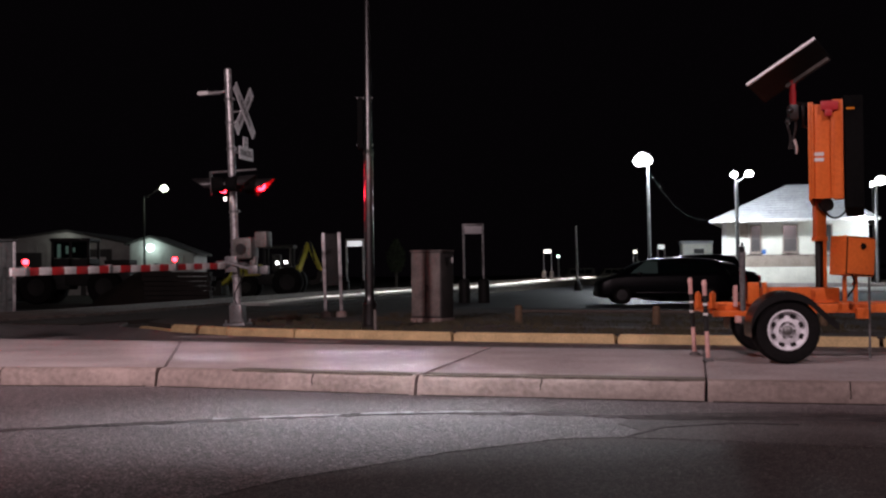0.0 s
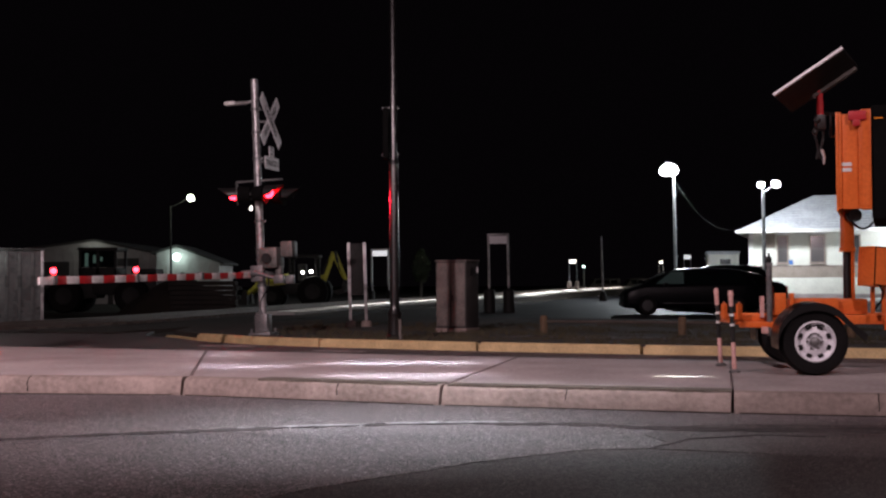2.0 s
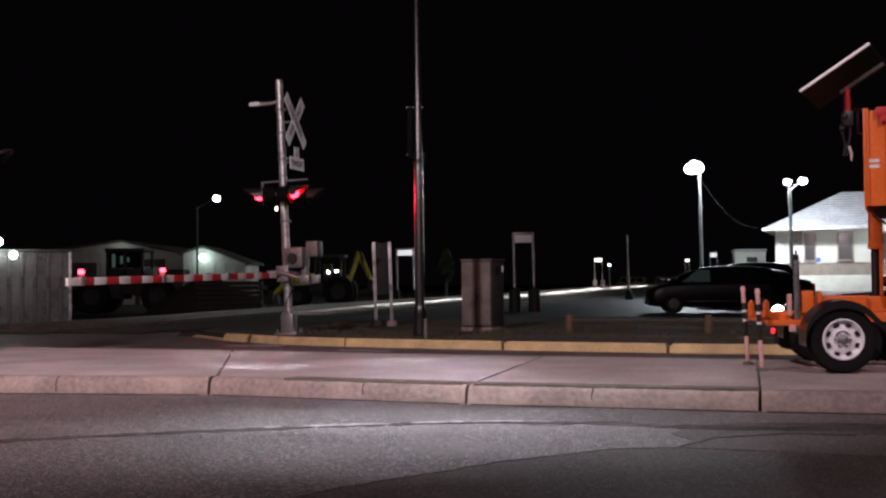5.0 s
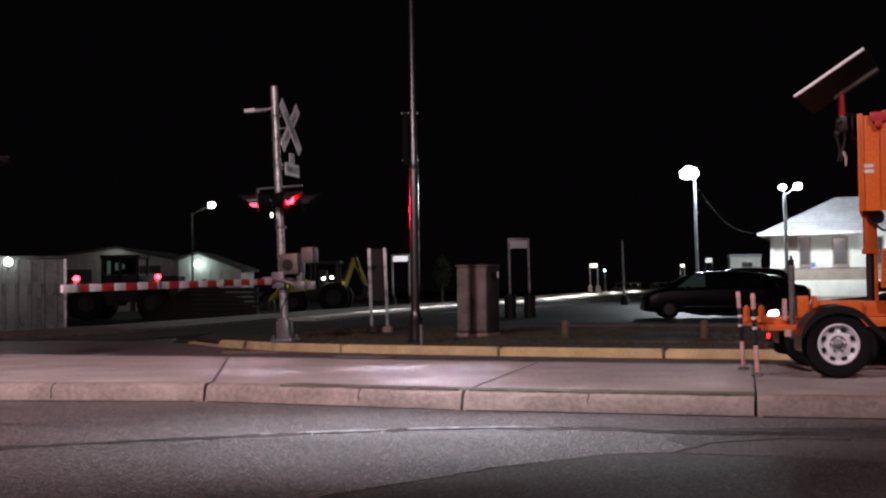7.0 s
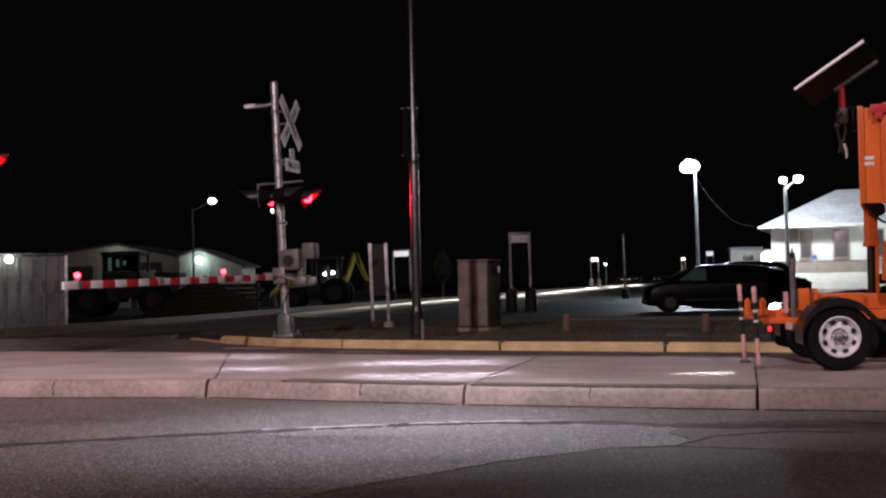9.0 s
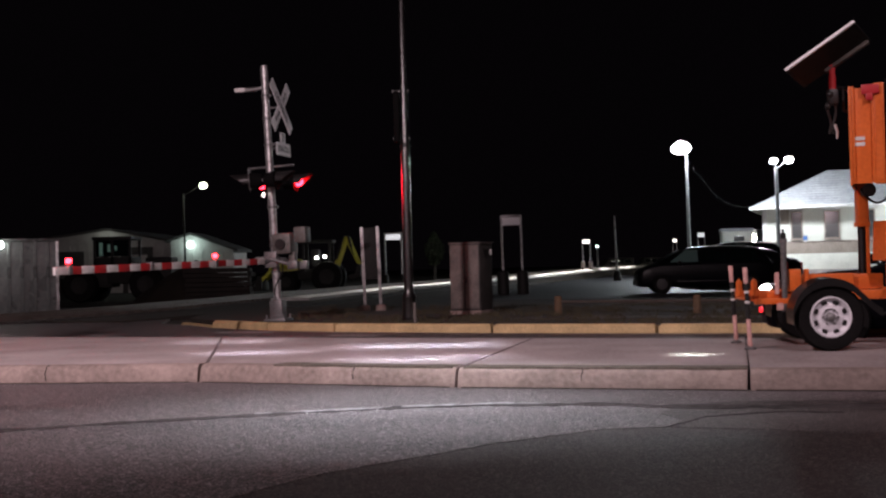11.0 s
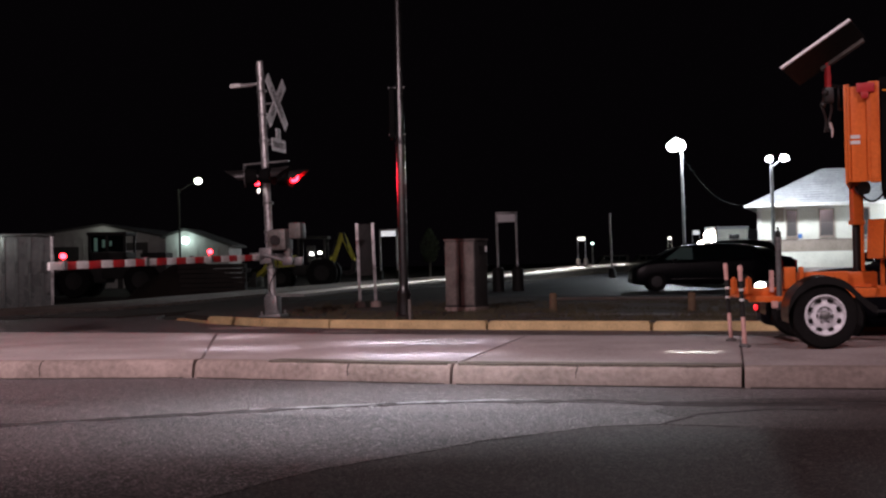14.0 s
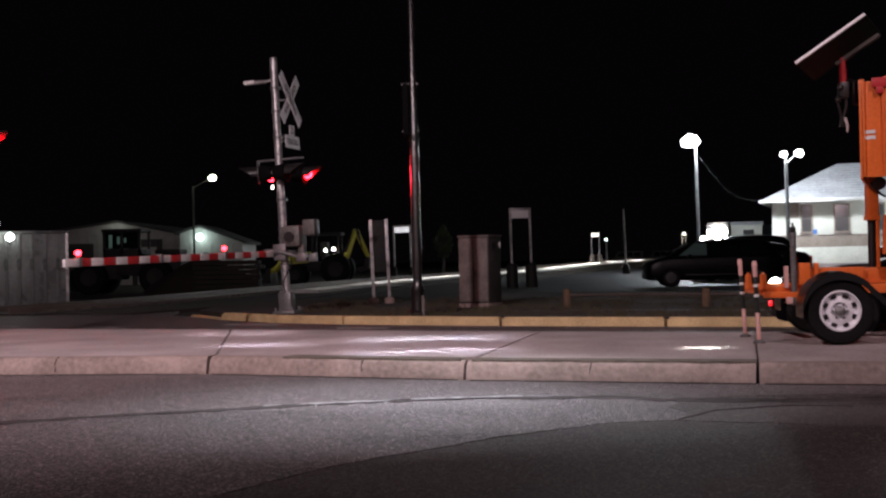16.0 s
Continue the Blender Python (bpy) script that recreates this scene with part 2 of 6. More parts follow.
M = {
    "asphalt": asphalt("asphalt", (0.014, 0.0115, 0.012), (0.098, 0.083, 0.084), (0.36, 0.32, 0.325), 0.6),
    "lot": paint("lot_asphalt", (0.003, 0.003, 0.0035), (0.036, 0.036, 0.041), 0.55, 0, 7, 0.4, 1.0, 0.5),
    "asphalt_old": asphalt("asphalt_old_patch", (0.014, 0.012, 0.012), (0.080, 0.069, 0.067), (0.19, 0.165, 0.16)),
    "asphalt_new": asphalt("asphalt_patch", (0.016, 0.014, 0.0138), (0.066, 0.057, 0.055), (0.15, 0.13, 0.125)),
    "concrete": paint("concrete", (0.20, 0.168, 0.162), (0.425, 0.373, 0.364), 0.8, 0, 24, 1.3, 0.35, 0.5, 0.1, 0, 0.08),
    "kerb": paint("kerb_concrete", (0.135, 0.105, 0.092), (0.33, 0.262, 0.234), 0.85, 0, 20, 2.4, 0.5, 0.40, 0.1, 0, 0.06),
    "yellow_kerb": paint("worn_yellow_paint", (0.36, 0.26, 0.13), (0.72, 0.545, 0.28), 0.75, 0, 40, 3.0, 0.3, 0.5, 0.1, 0, 0.06),
    "dirt": paint("bare_soil", (0.010, 0.008, 0.006), (0.040, 0.030, 0.022), 0.95, 0, 25, 0.8, 0.8, 0.5),
    "grass": paint("dry_grass", (0.03, 0.026, 0.014), (0.07, 0.06, 0.03), 0.9, 0, 30, 2, 0.3, 0.5),
    "gravel": paint("pale_gravel", (0.30, 0.295, 0.285), (0.66, 0.65, 0.63), 0.9, 0, 22, 0.6, 0.8, 0.6),
    "tar": paint("road_tar", (0.014, 0.012, 0.012), (0.075, 0.065, 0.065), 0.85, 0, 26, 2.2, 0.4),
    "sealer_glint": paint("crack_sealer_glint", (0.02, 0.018, 0.019), (0.46, 0.45, 0.46), 0.32, 0, 22, 5, 0.9, 0.4),
    "worn_white": paint("worn_road_paint", (0.10, 0.09, 0.09), (0.50, 0.46, 0.45), 0.8, 0, 30, 4, 0.2, 0.5),
    "ballast": paint("dark_ballast", (0.018, 0.016, 0.015), (0.075, 0.068, 0.062), 0.9, 0, 22, 0.8, 0.9, 0.6),
    "gap": paint("joint_dirt", (0.008, 0.006, 0.005), (0.03, 0.024, 0.02), 0.95, 0, 40, 4, 0.4),
    "moss": paint("kerb_moss", (0.055, 0.048, 0.036), (0.17, 0.145, 0.12), 0.95, 0, 50, 5, 0.5, 0.5),
    "galv": paint("galvanised_steel", (0.13, 0.125, 0.125), (0.60, 0.59, 0.59), 0.40, 0.6, 14, 5.0, 0.08, 0.4),
    "steel": paint("dull_steel", (0.12, 0.12, 0.12), (0.28, 0.28, 0.28), 0.45, 0.6, 30, 3, 0.1),
    "pole": paint("black_pole_paint", (0.004, 0.0035, 0.0035), (0.011, 0.010, 0.010), 0.31, 0.1, 30, 3, 0.02, 0.5, 0.03, 1.0, 0.0, 0.30),
    "matt_black": paint("matt_black_plastic", (0.003, 0.003, 0.003), (0.007, 0.007, 0.007), 0.95, 0, 30, 3, 0.05, 0.5, 0.04),
    "plate_grey": paint("backplate_grey", (0.07, 0.066, 0.066), (0.15, 0.145, 0.145), 0.6, 0, 30, 3, 0.05),
    "black": paint("black_enamel", (0.004, 0.004, 0.004), (0.012, 0.012, 0.012), 0.45, 0, 30, 3, 0.05),
    "visor": paint("visor_paint", (0.012, 0.011, 0.011), (0.022, 0.020, 0.020), 0.34, 0, 30, 3, 0.05),
    "white": paint("white_paint", (0.55, 0.54, 0.52), (0.82, 0.81, 0.80), 0.55, 0, 20, 1.5, 0.06),
    "sheeting": paint("white_sheeting", (0.82, 0.81, 0.82), (0.93, 0.92, 0.93), 0.4, 0, 60, 3, 0.02),
    "red": paint("red_sheeting", (0.38, 0.015, 0.02), (0.55, 0.03, 0.035), 0.45, 0, 60, 3, 0.02),
    "orange": paint("orange_paint", (0.62, 0.115, 0.022), (0.92, 0.215, 0.042), 0.36, 0, 30, 1.8, 0.05, 0.35, 0.1, 0.3),
    "amber": paint("amber_plastic", (0.7, 0.22, 0.02), (0.85, 0.32, 0.04), 0.25, 0, 30, 3, 0.02),
    "rubber": paint("tyre_rubber", (0.004, 0.004, 0.004), (0.012, 0.011, 0.011), 0.75, 0, 40, 3, 0.25),
    "rim": paint("white_wheel_paint", (0.72, 0.72, 0.76), (0.90, 0.90, 0.94), 0.36, 0, 30, 4, 0.04),
    "pink": paint("faded_post_plastic", (0.50, 0.27, 0.24), (0.72, 0.44, 0.40), 0.6, 0, 20, 4, 0.08),
    "wood": paint("weathered_wood", (0.08, 0.05, 0.03), (0.19, 0.125, 0.07), 0.85, 0, 30, 4, 0.35),
    "cabinet_side": paint("darker_cabinet_tone", (0.03, 0.028, 0.026), (0.07, 0.064, 0.06), 0.7, 0.0, 18, 2.6, 0.12, 0.35),
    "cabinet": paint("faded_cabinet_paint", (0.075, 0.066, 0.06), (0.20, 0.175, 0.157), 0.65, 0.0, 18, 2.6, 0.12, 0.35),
    "signal_box": paint("aluminium_box", (0.07, 0.067, 0.06), (0.19, 0.182, 0.17), 0.55, 0.35, 20, 3, 0.08),
    "wall_white": paint("pale_render", (0.52, 0.52, 0.47), (0.74, 0.74, 0.67), 0.85, 0, 12, 0.8, 0.08),
    "wall_tan": paint("tan_brick", (0.22, 0.18, 0.15), (0.36, 0.30, 0.26), 0.9, 0, 10, 1.2, 0.15),
    "roof": paint("grey_shingles", (0.25, 0.255, 0.27), (0.46, 0.465, 0.49), 0.9, 0, 6, 0.8, 0.3),
    "shed_wall": paint("shed_steel_siding", (0.42, 0.42, 0.40), (0.62, 0.62, 0.60), 0.6, 0.1, 3, 0.6, 0.05),
    "corrugated": paint("zinc_siding", (0.055, 0.063, 0.062), (0.14, 0.155, 0.15), 0.3, 0.6, 10, 1.2, 0.06),
    "dark_wood": paint("dark_trim", (0.05, 0.05, 0.05), (0.09, 0.09, 0.085), 0.7, 0, 20, 2, 0.1),
    "car": paint("black_car_paint", (0.002, 0.002, 0.003), (0.005, 0.005, 0.007), 0.30, 0, 10, 1, 0.0, 0.5, 0.05, 0.0),
    "machine_yellow": paint("machine_yellow", (0.42, 0.42, 0.05), (0.66, 0.63, 0.10), 0.5, 0, 20, 1.5, 0.08),
    "machine_dark": paint("machine_dark", (0.012, 0.012, 0.012), (0.03, 0.03, 0.028), 0.6, 0, 20, 1.5, 0.08),
    "loco": paint("locomotive_paint", (0.10, 0.11, 0.13), (0.22, 0.23, 0.26), 0.5, 0, 10, 0.8, 0.04),
    "rail": paint("rail_steel", (0.07, 0.05, 0.04), (0.16, 0.13, 0.115), 0.55, 0.3, 30, 2, 0.05),
    "old_timber": paint("creosoted_timber", (0.010, 0.009, 0.008), (0.035, 0.029, 0.025), 0.95, 0, 30, 3, 0.3),
    "tie": paint("timber_tie", (0.04, 0.032, 0.028), (0.09, 0.075, 0.06), 0.9, 0, 30, 3, 0.3),
    "pale_glass": glass("painted_view_glass", (0.10, 0.17, 0.155), 0.1),
    "glass": glass("dark_glass", (0.004, 0.007, 0.007), 0.08),
    "gate_glow": glow("gate_lamp_glow", (1.0, 0.012, 0.02), 34.0),
    "sign_soft": glow("soft_sign_glow", (0.95, 0.95, 1.0), 0.7),
    "window": glass("window_glass", (0.06, 0.06, 0.06), 0.12),
    "solar": glass("solar_glass", (0.01, 0.012, 0.03), 0.1),
    "letters": paint("black_letters", (0.012, 0.012, 0.012), (0.02, 0.02, 0.02), 0.6, 0, 40, 3, 0.0),
    "blue": paint("blue_sign", (0.05, 0.14, 0.4), (0.08, 0.2, 0.5), 0.5, 0, 40, 3, 0.0),
    "red_glow": glow("red_lamp_glow", (1.0, 0.0039, 0.0083), 80.0),
    "red_dim": glow("red_reflection_glow", (1.0, 0.02, 0.03), 2.0),
    "lamp_glow": glow("white_lamp_glow", (0.95, 1.0, 0.95), 14.0),
    "green_glow": glow("mercury_lamp_glow", (0.90, 1.0, 0.75), 10.0),
    "aqua_glow": glow("wall_lamp_glow", (0.75, 1.0, 0.92), 5.0),
    "head_glow": glow("headlight_glow", (1.0, 0.90, 0.74), 50.0),
    "car_glow": glow("car_headlight_glow", (1.0, 0.98, 0.9), 14.0),
    "sign_glow": glow("lit_sign_glow", (1.0, 0.93, 0.85), 2.5),
    "cab_glow": glow("cab_glass_glow", (0.35, 0.75, 0.6), 0.01),
}


for key, level in (("matt_black", 0.08), ("rubber", 0.12), ("tar", 0.2), ("car", 0.1), ("machine_dark", 0.2), ("visor", 0.3)):
    M[key].node_tree.nodes["Principled BSDF"].inputs["Specular IOR Level"].default_value = level


# ---- building helpers
def box(bm, x0, x1, y0, y1, z0, z1, bevel=0.0, m=None):
    made = bmesh.ops.create_cube(bm, size=1.0)["verts"]
    for v in made:
        v.co = Vector(((x0 + x1) / 2 + v.co.x * (x1 - x0), (y0 + y1) / 2 + v.co.y * (y1 - y0), (z0 + z1) / 2 + v.co.z * (z1 - z0)))
    if bevel:
        edges = list({e for v in made for e in v.link_edges})
        made = list({v for f in bmesh.ops.bevel(bm, geom=edges, offset=bevel, segments=2, affect="EDGES", profile=0.6)["faces"] for v in f.verts} | {v for v in made if v.is_valid})
    if m is not None:
        bmesh.ops.transform(bm, matrix=m, verts=[v for v in made if v.is_valid])
    return made


def rod(bm, a, b, r0, r1=None, n=12):
    """A round bar from a to b."""
    a, b = Vector(a), Vector(b)
    r1 = r0 if r1 is None else r1
    m = Matrix.Translation((a + b) / 2) @ (b - a).to_track_quat("Z", "Y").to_matrix().to_4x4()
    return bmesh.ops.create_cone(bm, cap_ends=True, segments=n, radius1=r0, radius2=r1, depth=(b - a).length, matrix=m)["verts"]


def ball(bm, c, r, squash=1.0, u=16, v=12):
    return bmesh.ops.create_uvsphere(bm, u_segments=u, v_segments=v, radius=r, matrix=Matrix.Translation(c) @ Matrix.Diagonal((1, 1, squash, 1)))["verts"]


def slab(bm, outline, z0, z1, m=None):
    """An upright prism over a flat outline of (x, y)."""
    low = [bm.verts.new((x, y, z0)) for x, y in outline]
    top = [bm.verts.new((x, y, z1)) for x, y in outline]
    n = len(outline)
    bm.faces.new(top), bm.faces.new(low[::-1])
    for i in range(n):
        bm.faces.new((low[i], low[(i + 1) % n], top[(i + 1) % n], top[i]))
    bmesh.ops.recalc_face_normals(bm, faces=bm.faces)
    if m is not None:
        bmesh.ops.transform(bm, matrix=m, verts=low + top)
    return low + top


def lathe(bm, profile, n=24, m=None, caps=True):
    """A turned shape: (radius, height) pairs round the z axis."""
    rings = [[bm.verts.new((r * math.cos(2 * math.pi * k / n), r * math.sin(2 * math.pi * k / n), z)) for k in range(n)] for r, z in profile]
    for a, b in zip(rings, rings[1:]):
        for k in range(n):
            bm.faces.new((a[k], a[(k + 1) % n], b[(k + 1) % n], b[k]))
    for ring, flip in ((rings[0], True), (rings[-1], False)) if caps else ():
        bm.faces.new(ring[::-1] if flip else ring)
    made = [v for r in rings for v in r]
    if m is not None:
        bmesh.ops.transform(bm, matrix=m, verts=made)
    return made


def mesh_of(name, bm, material, smooth=None):
    me = bpy.data.meshes.new(name)
    bm.to_mesh(me)
    bm.free()
    me.materials.append(material)
    if smooth is not None:
        me.shade_smooth()
        me.set_sharp_from_angle(angle=radians(smooth))
    return me


def part(name, bm, material, parent, label="", smooth=35, at=None):
    ob = new(name, mesh_of(name, bm, material, smooth))
    ob.parent = parent
    if at is not None:
        ob.matrix_basis = at
    if label:
        tagged(ob, label)
    return ob


def thing(name, m, label, category, group="", kind=""):
    ob = new(name)
    ob.empty_display_size = 0.2
    ob.matrix_basis = m
    return tagged(ob, label, category, group, kind)


def setting(name, bm, material, label, category):
    ob = new(name, mesh_of(name, bm, material, 35))
    return tagged(ob, label, category, "", "structure")


def BM():
    return bmesh.new()


# ---- ground, carriageway, island, kerbs
bm = BM()
bmesh.ops.create_grid(bm, x_segments=2, y_segments=2, size=1500)
setting("ground", bm, M["dirt"], "dark bare soil reaching to the horizon", "ground").location = (0, 400, -0.05)

bm = BM()
slab(bm, [(-40, 40), (-45, -12), (30, -12), (30, 12), (6.3, 17.2), (2.6, 18.4), (-2.6, 20.8), (-5.25, 23.2), (-7.0, 25.5), (-9.5, 40)], -0.2, 0.0)
setting("road", bm, M["asphalt"], "grey worn asphalt road with a coarse surface", "road")
bm = BM()
PATCH = [(-1.6, 4.8), (-0.83, 6.1), (-0.29, 6.66), (0.05, 7.04), (0.41, 7.3), (0.72, 7.55), (1.15, 7.62), (1.7, 7.45), (2.7, 7.05), (5.0, 6.6), (9.0, 6.0)]
slab(bm, PATCH + [(9, 2), (-2, 2)], -0.1, 0.005)
setting("road_patch", bm, M["asphalt_new"], "darker asphalt patch with a curved edge on the road", "road")

bm = BM()
slab(bm, [(1.16, 7.64), (1.32, 7.98), (1.22, 8.35), (1.42, 8.72), (1.75, 8.95), (2.3, 8.98), (3.0, 8.86), (4.5, 8.55), (9.0, 7.7), (9.0, 6.02), (5.0, 6.62), (2.7, 7.07), (1.7, 7.47)], -0.1, 0.0045)
setting("road_patch", bm, M["asphalt_old"], "older dark asphalt patch with a ragged edge", "road")


def seam(name, line, width, label, key, top=0.009):
    """A thin sealed seam along a line on the road."""
    bm = BM()
    pts, rng = [], random.Random(len(line))
    for p, q in zip(line, line[1:]):
        for k in range(8):
            f = k / 8
            pts.append((p[0] + (q[0] - p[0]) * f + rng.uniform(-0.01, 0.01), p[1] + (q[1] - p[1]) * f + rng.uniform(-0.010, 0.010)))
    rows = []
    for x, y in pts:
        w = width * rng.uniform(0.2, 1.6)
        rows.append((bm.verts.new((x, y - w, top)), bm.verts.new((x, y + w, top)), bm.verts.new((x, y + w * 1.2, 0.0)), bm.verts.new((x, y - w * 1.2, 0.0))))
    for r, t in zip(rows, rows[1:]):
        for k in range(4):
            bm.faces.new((r[k], r[(k + 1) % 4], t[(k + 1) % 4], t[k]))
    bmesh.ops.recalc_face_normals(bm, faces=bm.faces)
    setting(name, bm, M[key], label, "road seam")


seam("road_seam", PATCH[:8], 0.010, "dark tar seam along the curved patch", "asphalt_new")
seam("road_seam", [(-3.4, 8.0), (-2.6, 8.35), (-1.8, 8.62), (-0.9, 8.9), (-0.1, 9.05), (0.9, 8.95), (1.5, 8.6), (2.6, 8.5), (4.2, 8.2)], 0.06, "dark tar seam running across the carriageway", "tar")
# the pale colour paints a wet glint along the sealed crack
seam("road_seam", [(-1.7, 8.70), (-1.1, 8.86), (-0.5, 9.0), (0.1, 9.08), (0.6, 9.02)], 0.028, "sealed crack on the carriageway with a pale painted glint", "sealer_glint", 0.014)
seam("road_seam", [(1.1, 8.80), (1.6, 8.72), (2.2, 8.58), (2.9, 8.62), (3.8, 8.36)], 0.05, "patched dark tar along a crack", "tar", 0.011)
seam("road_seam", [(1.15, 7.62), (1.5, 8.1), (2.0, 8.3), (2.5, 8.2)], 0.02, "short dark tar crack", "tar")

KERB_NEAR = [(-15.0, 13.2), (-8.0, 12.0), (-2.77, 11.42), (-0.25, 10.43), (2.15, 9.74), (4.9, 9.1), (9.0, 8.3)]
ISLAND_FAR = [(-15.0, 19.9), (-8.6, 18.05), (-3.6, 16.25), (0.6, 14.55), (3.0, 13.7), (5.9, 12.95), (9.0, 12.2)]



def shift(p, q, d):
    """The point d metres behind the edge p-q, on its left."""
    e = Vector((q[0] - p[0], q[1] - p[1])).normalized()
    return Vector((-e.y, e.x)) * d


def between(p, q, k):
    return (p[0] + (q[0] - p[0]) * k, p[1] + (q[1] - p[1]) * k)


def inner(line, i, d):
    a, b = line[max(0, i - 1)], line[min(len(line) - 1, i + 1)]
    s = shift(a, b, d)
    return (line[i][0] + s.x, line[i][1] + s.y)


island = thing("pavement", pose(0, 0, 0), "pale concrete traffic island with kerbs and jointed slabs", "traffic island", "", "structure")
for i in range(len(KERB_NEAR) - 1):
    span = math.dist(KERB_NEAR[i], KERB_NEAR[i + 1])
    g = 0.028 / span
    a, b = between(KERB_NEAR[i], KERB_NEAR[i + 1], g / 2), between(KERB_NEAR[i], KERB_NEAR[i + 1], 1 - g / 2)
    c, d = inner(KERB_NEAR, i, 0.2), inner(KERB_NEAR, i + 1, 0.2)
    c, d = between(c, d, g / 2), between(c, d, 1 - g / 2)
    n = Vector((b[0] - a[0], b[1] - a[1])).normalized()
    out = Vector((n.y, -n.x))
    bm = BM()
    steps = [(0.0, -0.15), (0.0, 0.02), (0.022, 0.125), (0.05, 0.16), (0.09, 0.172)]
    rows = []
    cuts = 10
    for k in range(cuts + 1):
        f = k / cuts
        p, q = Vector(between(a, b, f)), Vector(between(c, d, f))
        line = []
        for off, z in steps:
            w = 0.008 * noise.noise(Vector((p.x * 2.3, p.y * 2.3, z * 6)))
            line.append(bm.verts.new((p.x - out.x * (off + w), p.y - out.y * (off + w), z + w * 0.5)))
        line.append(bm.verts.new((q.x, q.y, 0.172)))
        line.append(bm.verts.new((q.x, q.y, -0.15)))
        rows.append(line)
    for r, s in zip(rows, rows[1:]):
        for k in range(len(r)):
            bm.faces.new((r[k], s[k], s[(k + 1) % len(r)], r[(k + 1) % len(r)]))
    bm.faces.new(rows[0][::-1]), bm.faces.new(rows[-1])
    bmesh.ops.recalc_face_normals(bm, faces=bm.faces)
    part("kerb_stone", bm, M["kerb"], island, smooth=50)
    # dirt in the gutter joint, and a mossy band along the kerb's back
    rng = random.Random(40 + i)
    for o0, o1, z, key, name in ((-0.022, 0.006, 0.008, "gap", "gutter_joint"), (0.055, 0.29, 0.179, "moss", "moss_band")):
        if name == "moss_band" and i not in (2, 3):
            continue
        bm = BM()
        rows = []
        for k in range(37):
            f = (k / 36) * (0.985 if i == 3 else 0.97) + 0.015
            if name == "moss_band" and i == 2:
                f = 0.30 + 0.685 * k / 36
            w = rng.uniform(-0.006, 0.006) if name == "gutter_joint" else 0.02 * noise.noise(Vector((k * 0.35, i, 0)))
            u = Vector(between(a, b, f))
            rows.append([bm.verts.new((u.x - out.x * (off + w), u.y - out.y * (off + w), zz)) for off, zz in ((o0, z), (o1, z), (o1, z - 0.02), (o0, z - 0.02))])
        for r, q in zip(rows, rows[1:]):
            for k in range(4):
                bm.faces.new((r[k], r[(k + 1) % 4], q[(k + 1) % 4], q[k]))
        bmesh.ops.recalc_face_normals(bm, faces=bm.faces)
        part(name, bm, M[key], island)
    # the slab behind this kerb
    e, f = ISLAND_FAR[i], ISLAND_FAR[i + 1]
    c2, d2 = inner(KERB_NEAR, i, 0.21), inner(KERB_NEAR, i + 1, 0.21)
    g = 0.011 / span
    q = [between(c2, d2, g / 2), between(c2, d2, 1 - g / 2), between(e, f, 1 - g / 2), between(e, f, g / 2)]
    bm = BM()
    slab(bm, q, -0.15, 0.17)
    bmesh.ops.bevel(bm, geom=[x for x in bm.edges if abs(x.verts[0].co.z - x.verts[1].co.z) < 0.01 and x.verts[0].co.z > 0.1], offset=0.012, segments=2, affect="EDGES")
    part("concrete_slab", bm, M["concrete"], island)

rng = random.Random(77)
for i, f, deep in ((1, 0.70, 1.0), (1, 0.35, 0.6), (2, 0.62, 0.8), (3, 0.45, 0.7), (4, 0.4, 0.9)):
    a, b = Vector(KERB_NEAR[i]), Vector(KERB_NEAR[i + 1])
    e = (b - a).normalized()
    out = Vector((e.y, -e.x))
    p = a.lerp(b, f)
    bm = BM()
    rows = []
    for k in range(8):
        z = 0.172 - 0.15 * deep * k / 7
        back = 0.09 if k == 0 else 0.045 if k == 1 else 0.028 if k == 2 else 0.028 * (z / 0.125)
        w = rng.uniform(0.002, 0.006)
        m = p + e * (0.02 * noise.noise(Vector((i * 3.1, k * 0.6, f)))) - out * (back - 0.009)
        rows.append([bm.verts.new((m.x + e.x * g + out.x * o, m.y + e.y * g + out.y * o, z + 0.004)) for g, o in ((-w, 0), (w, 0), (w, -0.02), (-w, -0.02))])
    for r, q in zip(rows, rows[1:]):
        for k in range(4):
            bm.faces.new((r[k], r[(k + 1) % 4], q[(k + 1) % 4], q[k]))
    bmesh.ops.recalc_face_normals(bm, faces=bm.faces)
    part("kerb_crack", bm, M["gap"], island)

YELLOW = [(-6.4, 24.9), (-5.25, 22.85), (-3.9, 21.3), (-2.57, 20.38), (0.14, 19.0), (2.61, 17.98), (6.18, 16.75), (10.0, 15.6), (14.0, 14.5)]
yellow = thing("kerb", pose(0, 0, 0), "yellow-painted concrete kerb along the verge, worn paint", "kerb", "", "structure")
for i in range(len(YELLOW) - 1):
    g = 0.008
    a, b = between(YELLOW[i], YELLOW[i + 1], g), between(YELLOW[i], YELLOW[i + 1], 1 - g)
    c, d = inner(YELLOW, i, 0.19), inner(YELLOW, i + 1, 0.19)
    h = 0.03 if i == 0 else 0.14
    bm = BM()
    slab(bm, [a, b, between(c, d, 1 - g), between(c, d, g)], -0.15, h)
    bmesh.ops.bevel(bm, geom=[x for x in bm.edges if x.verts[0].co.z > 0 and x.verts[1].co.z > 0], offset=0.03, segments=3, affect="EDGES")
    part("kerb_stone", bm, M["yellow_kerb"], yellow)

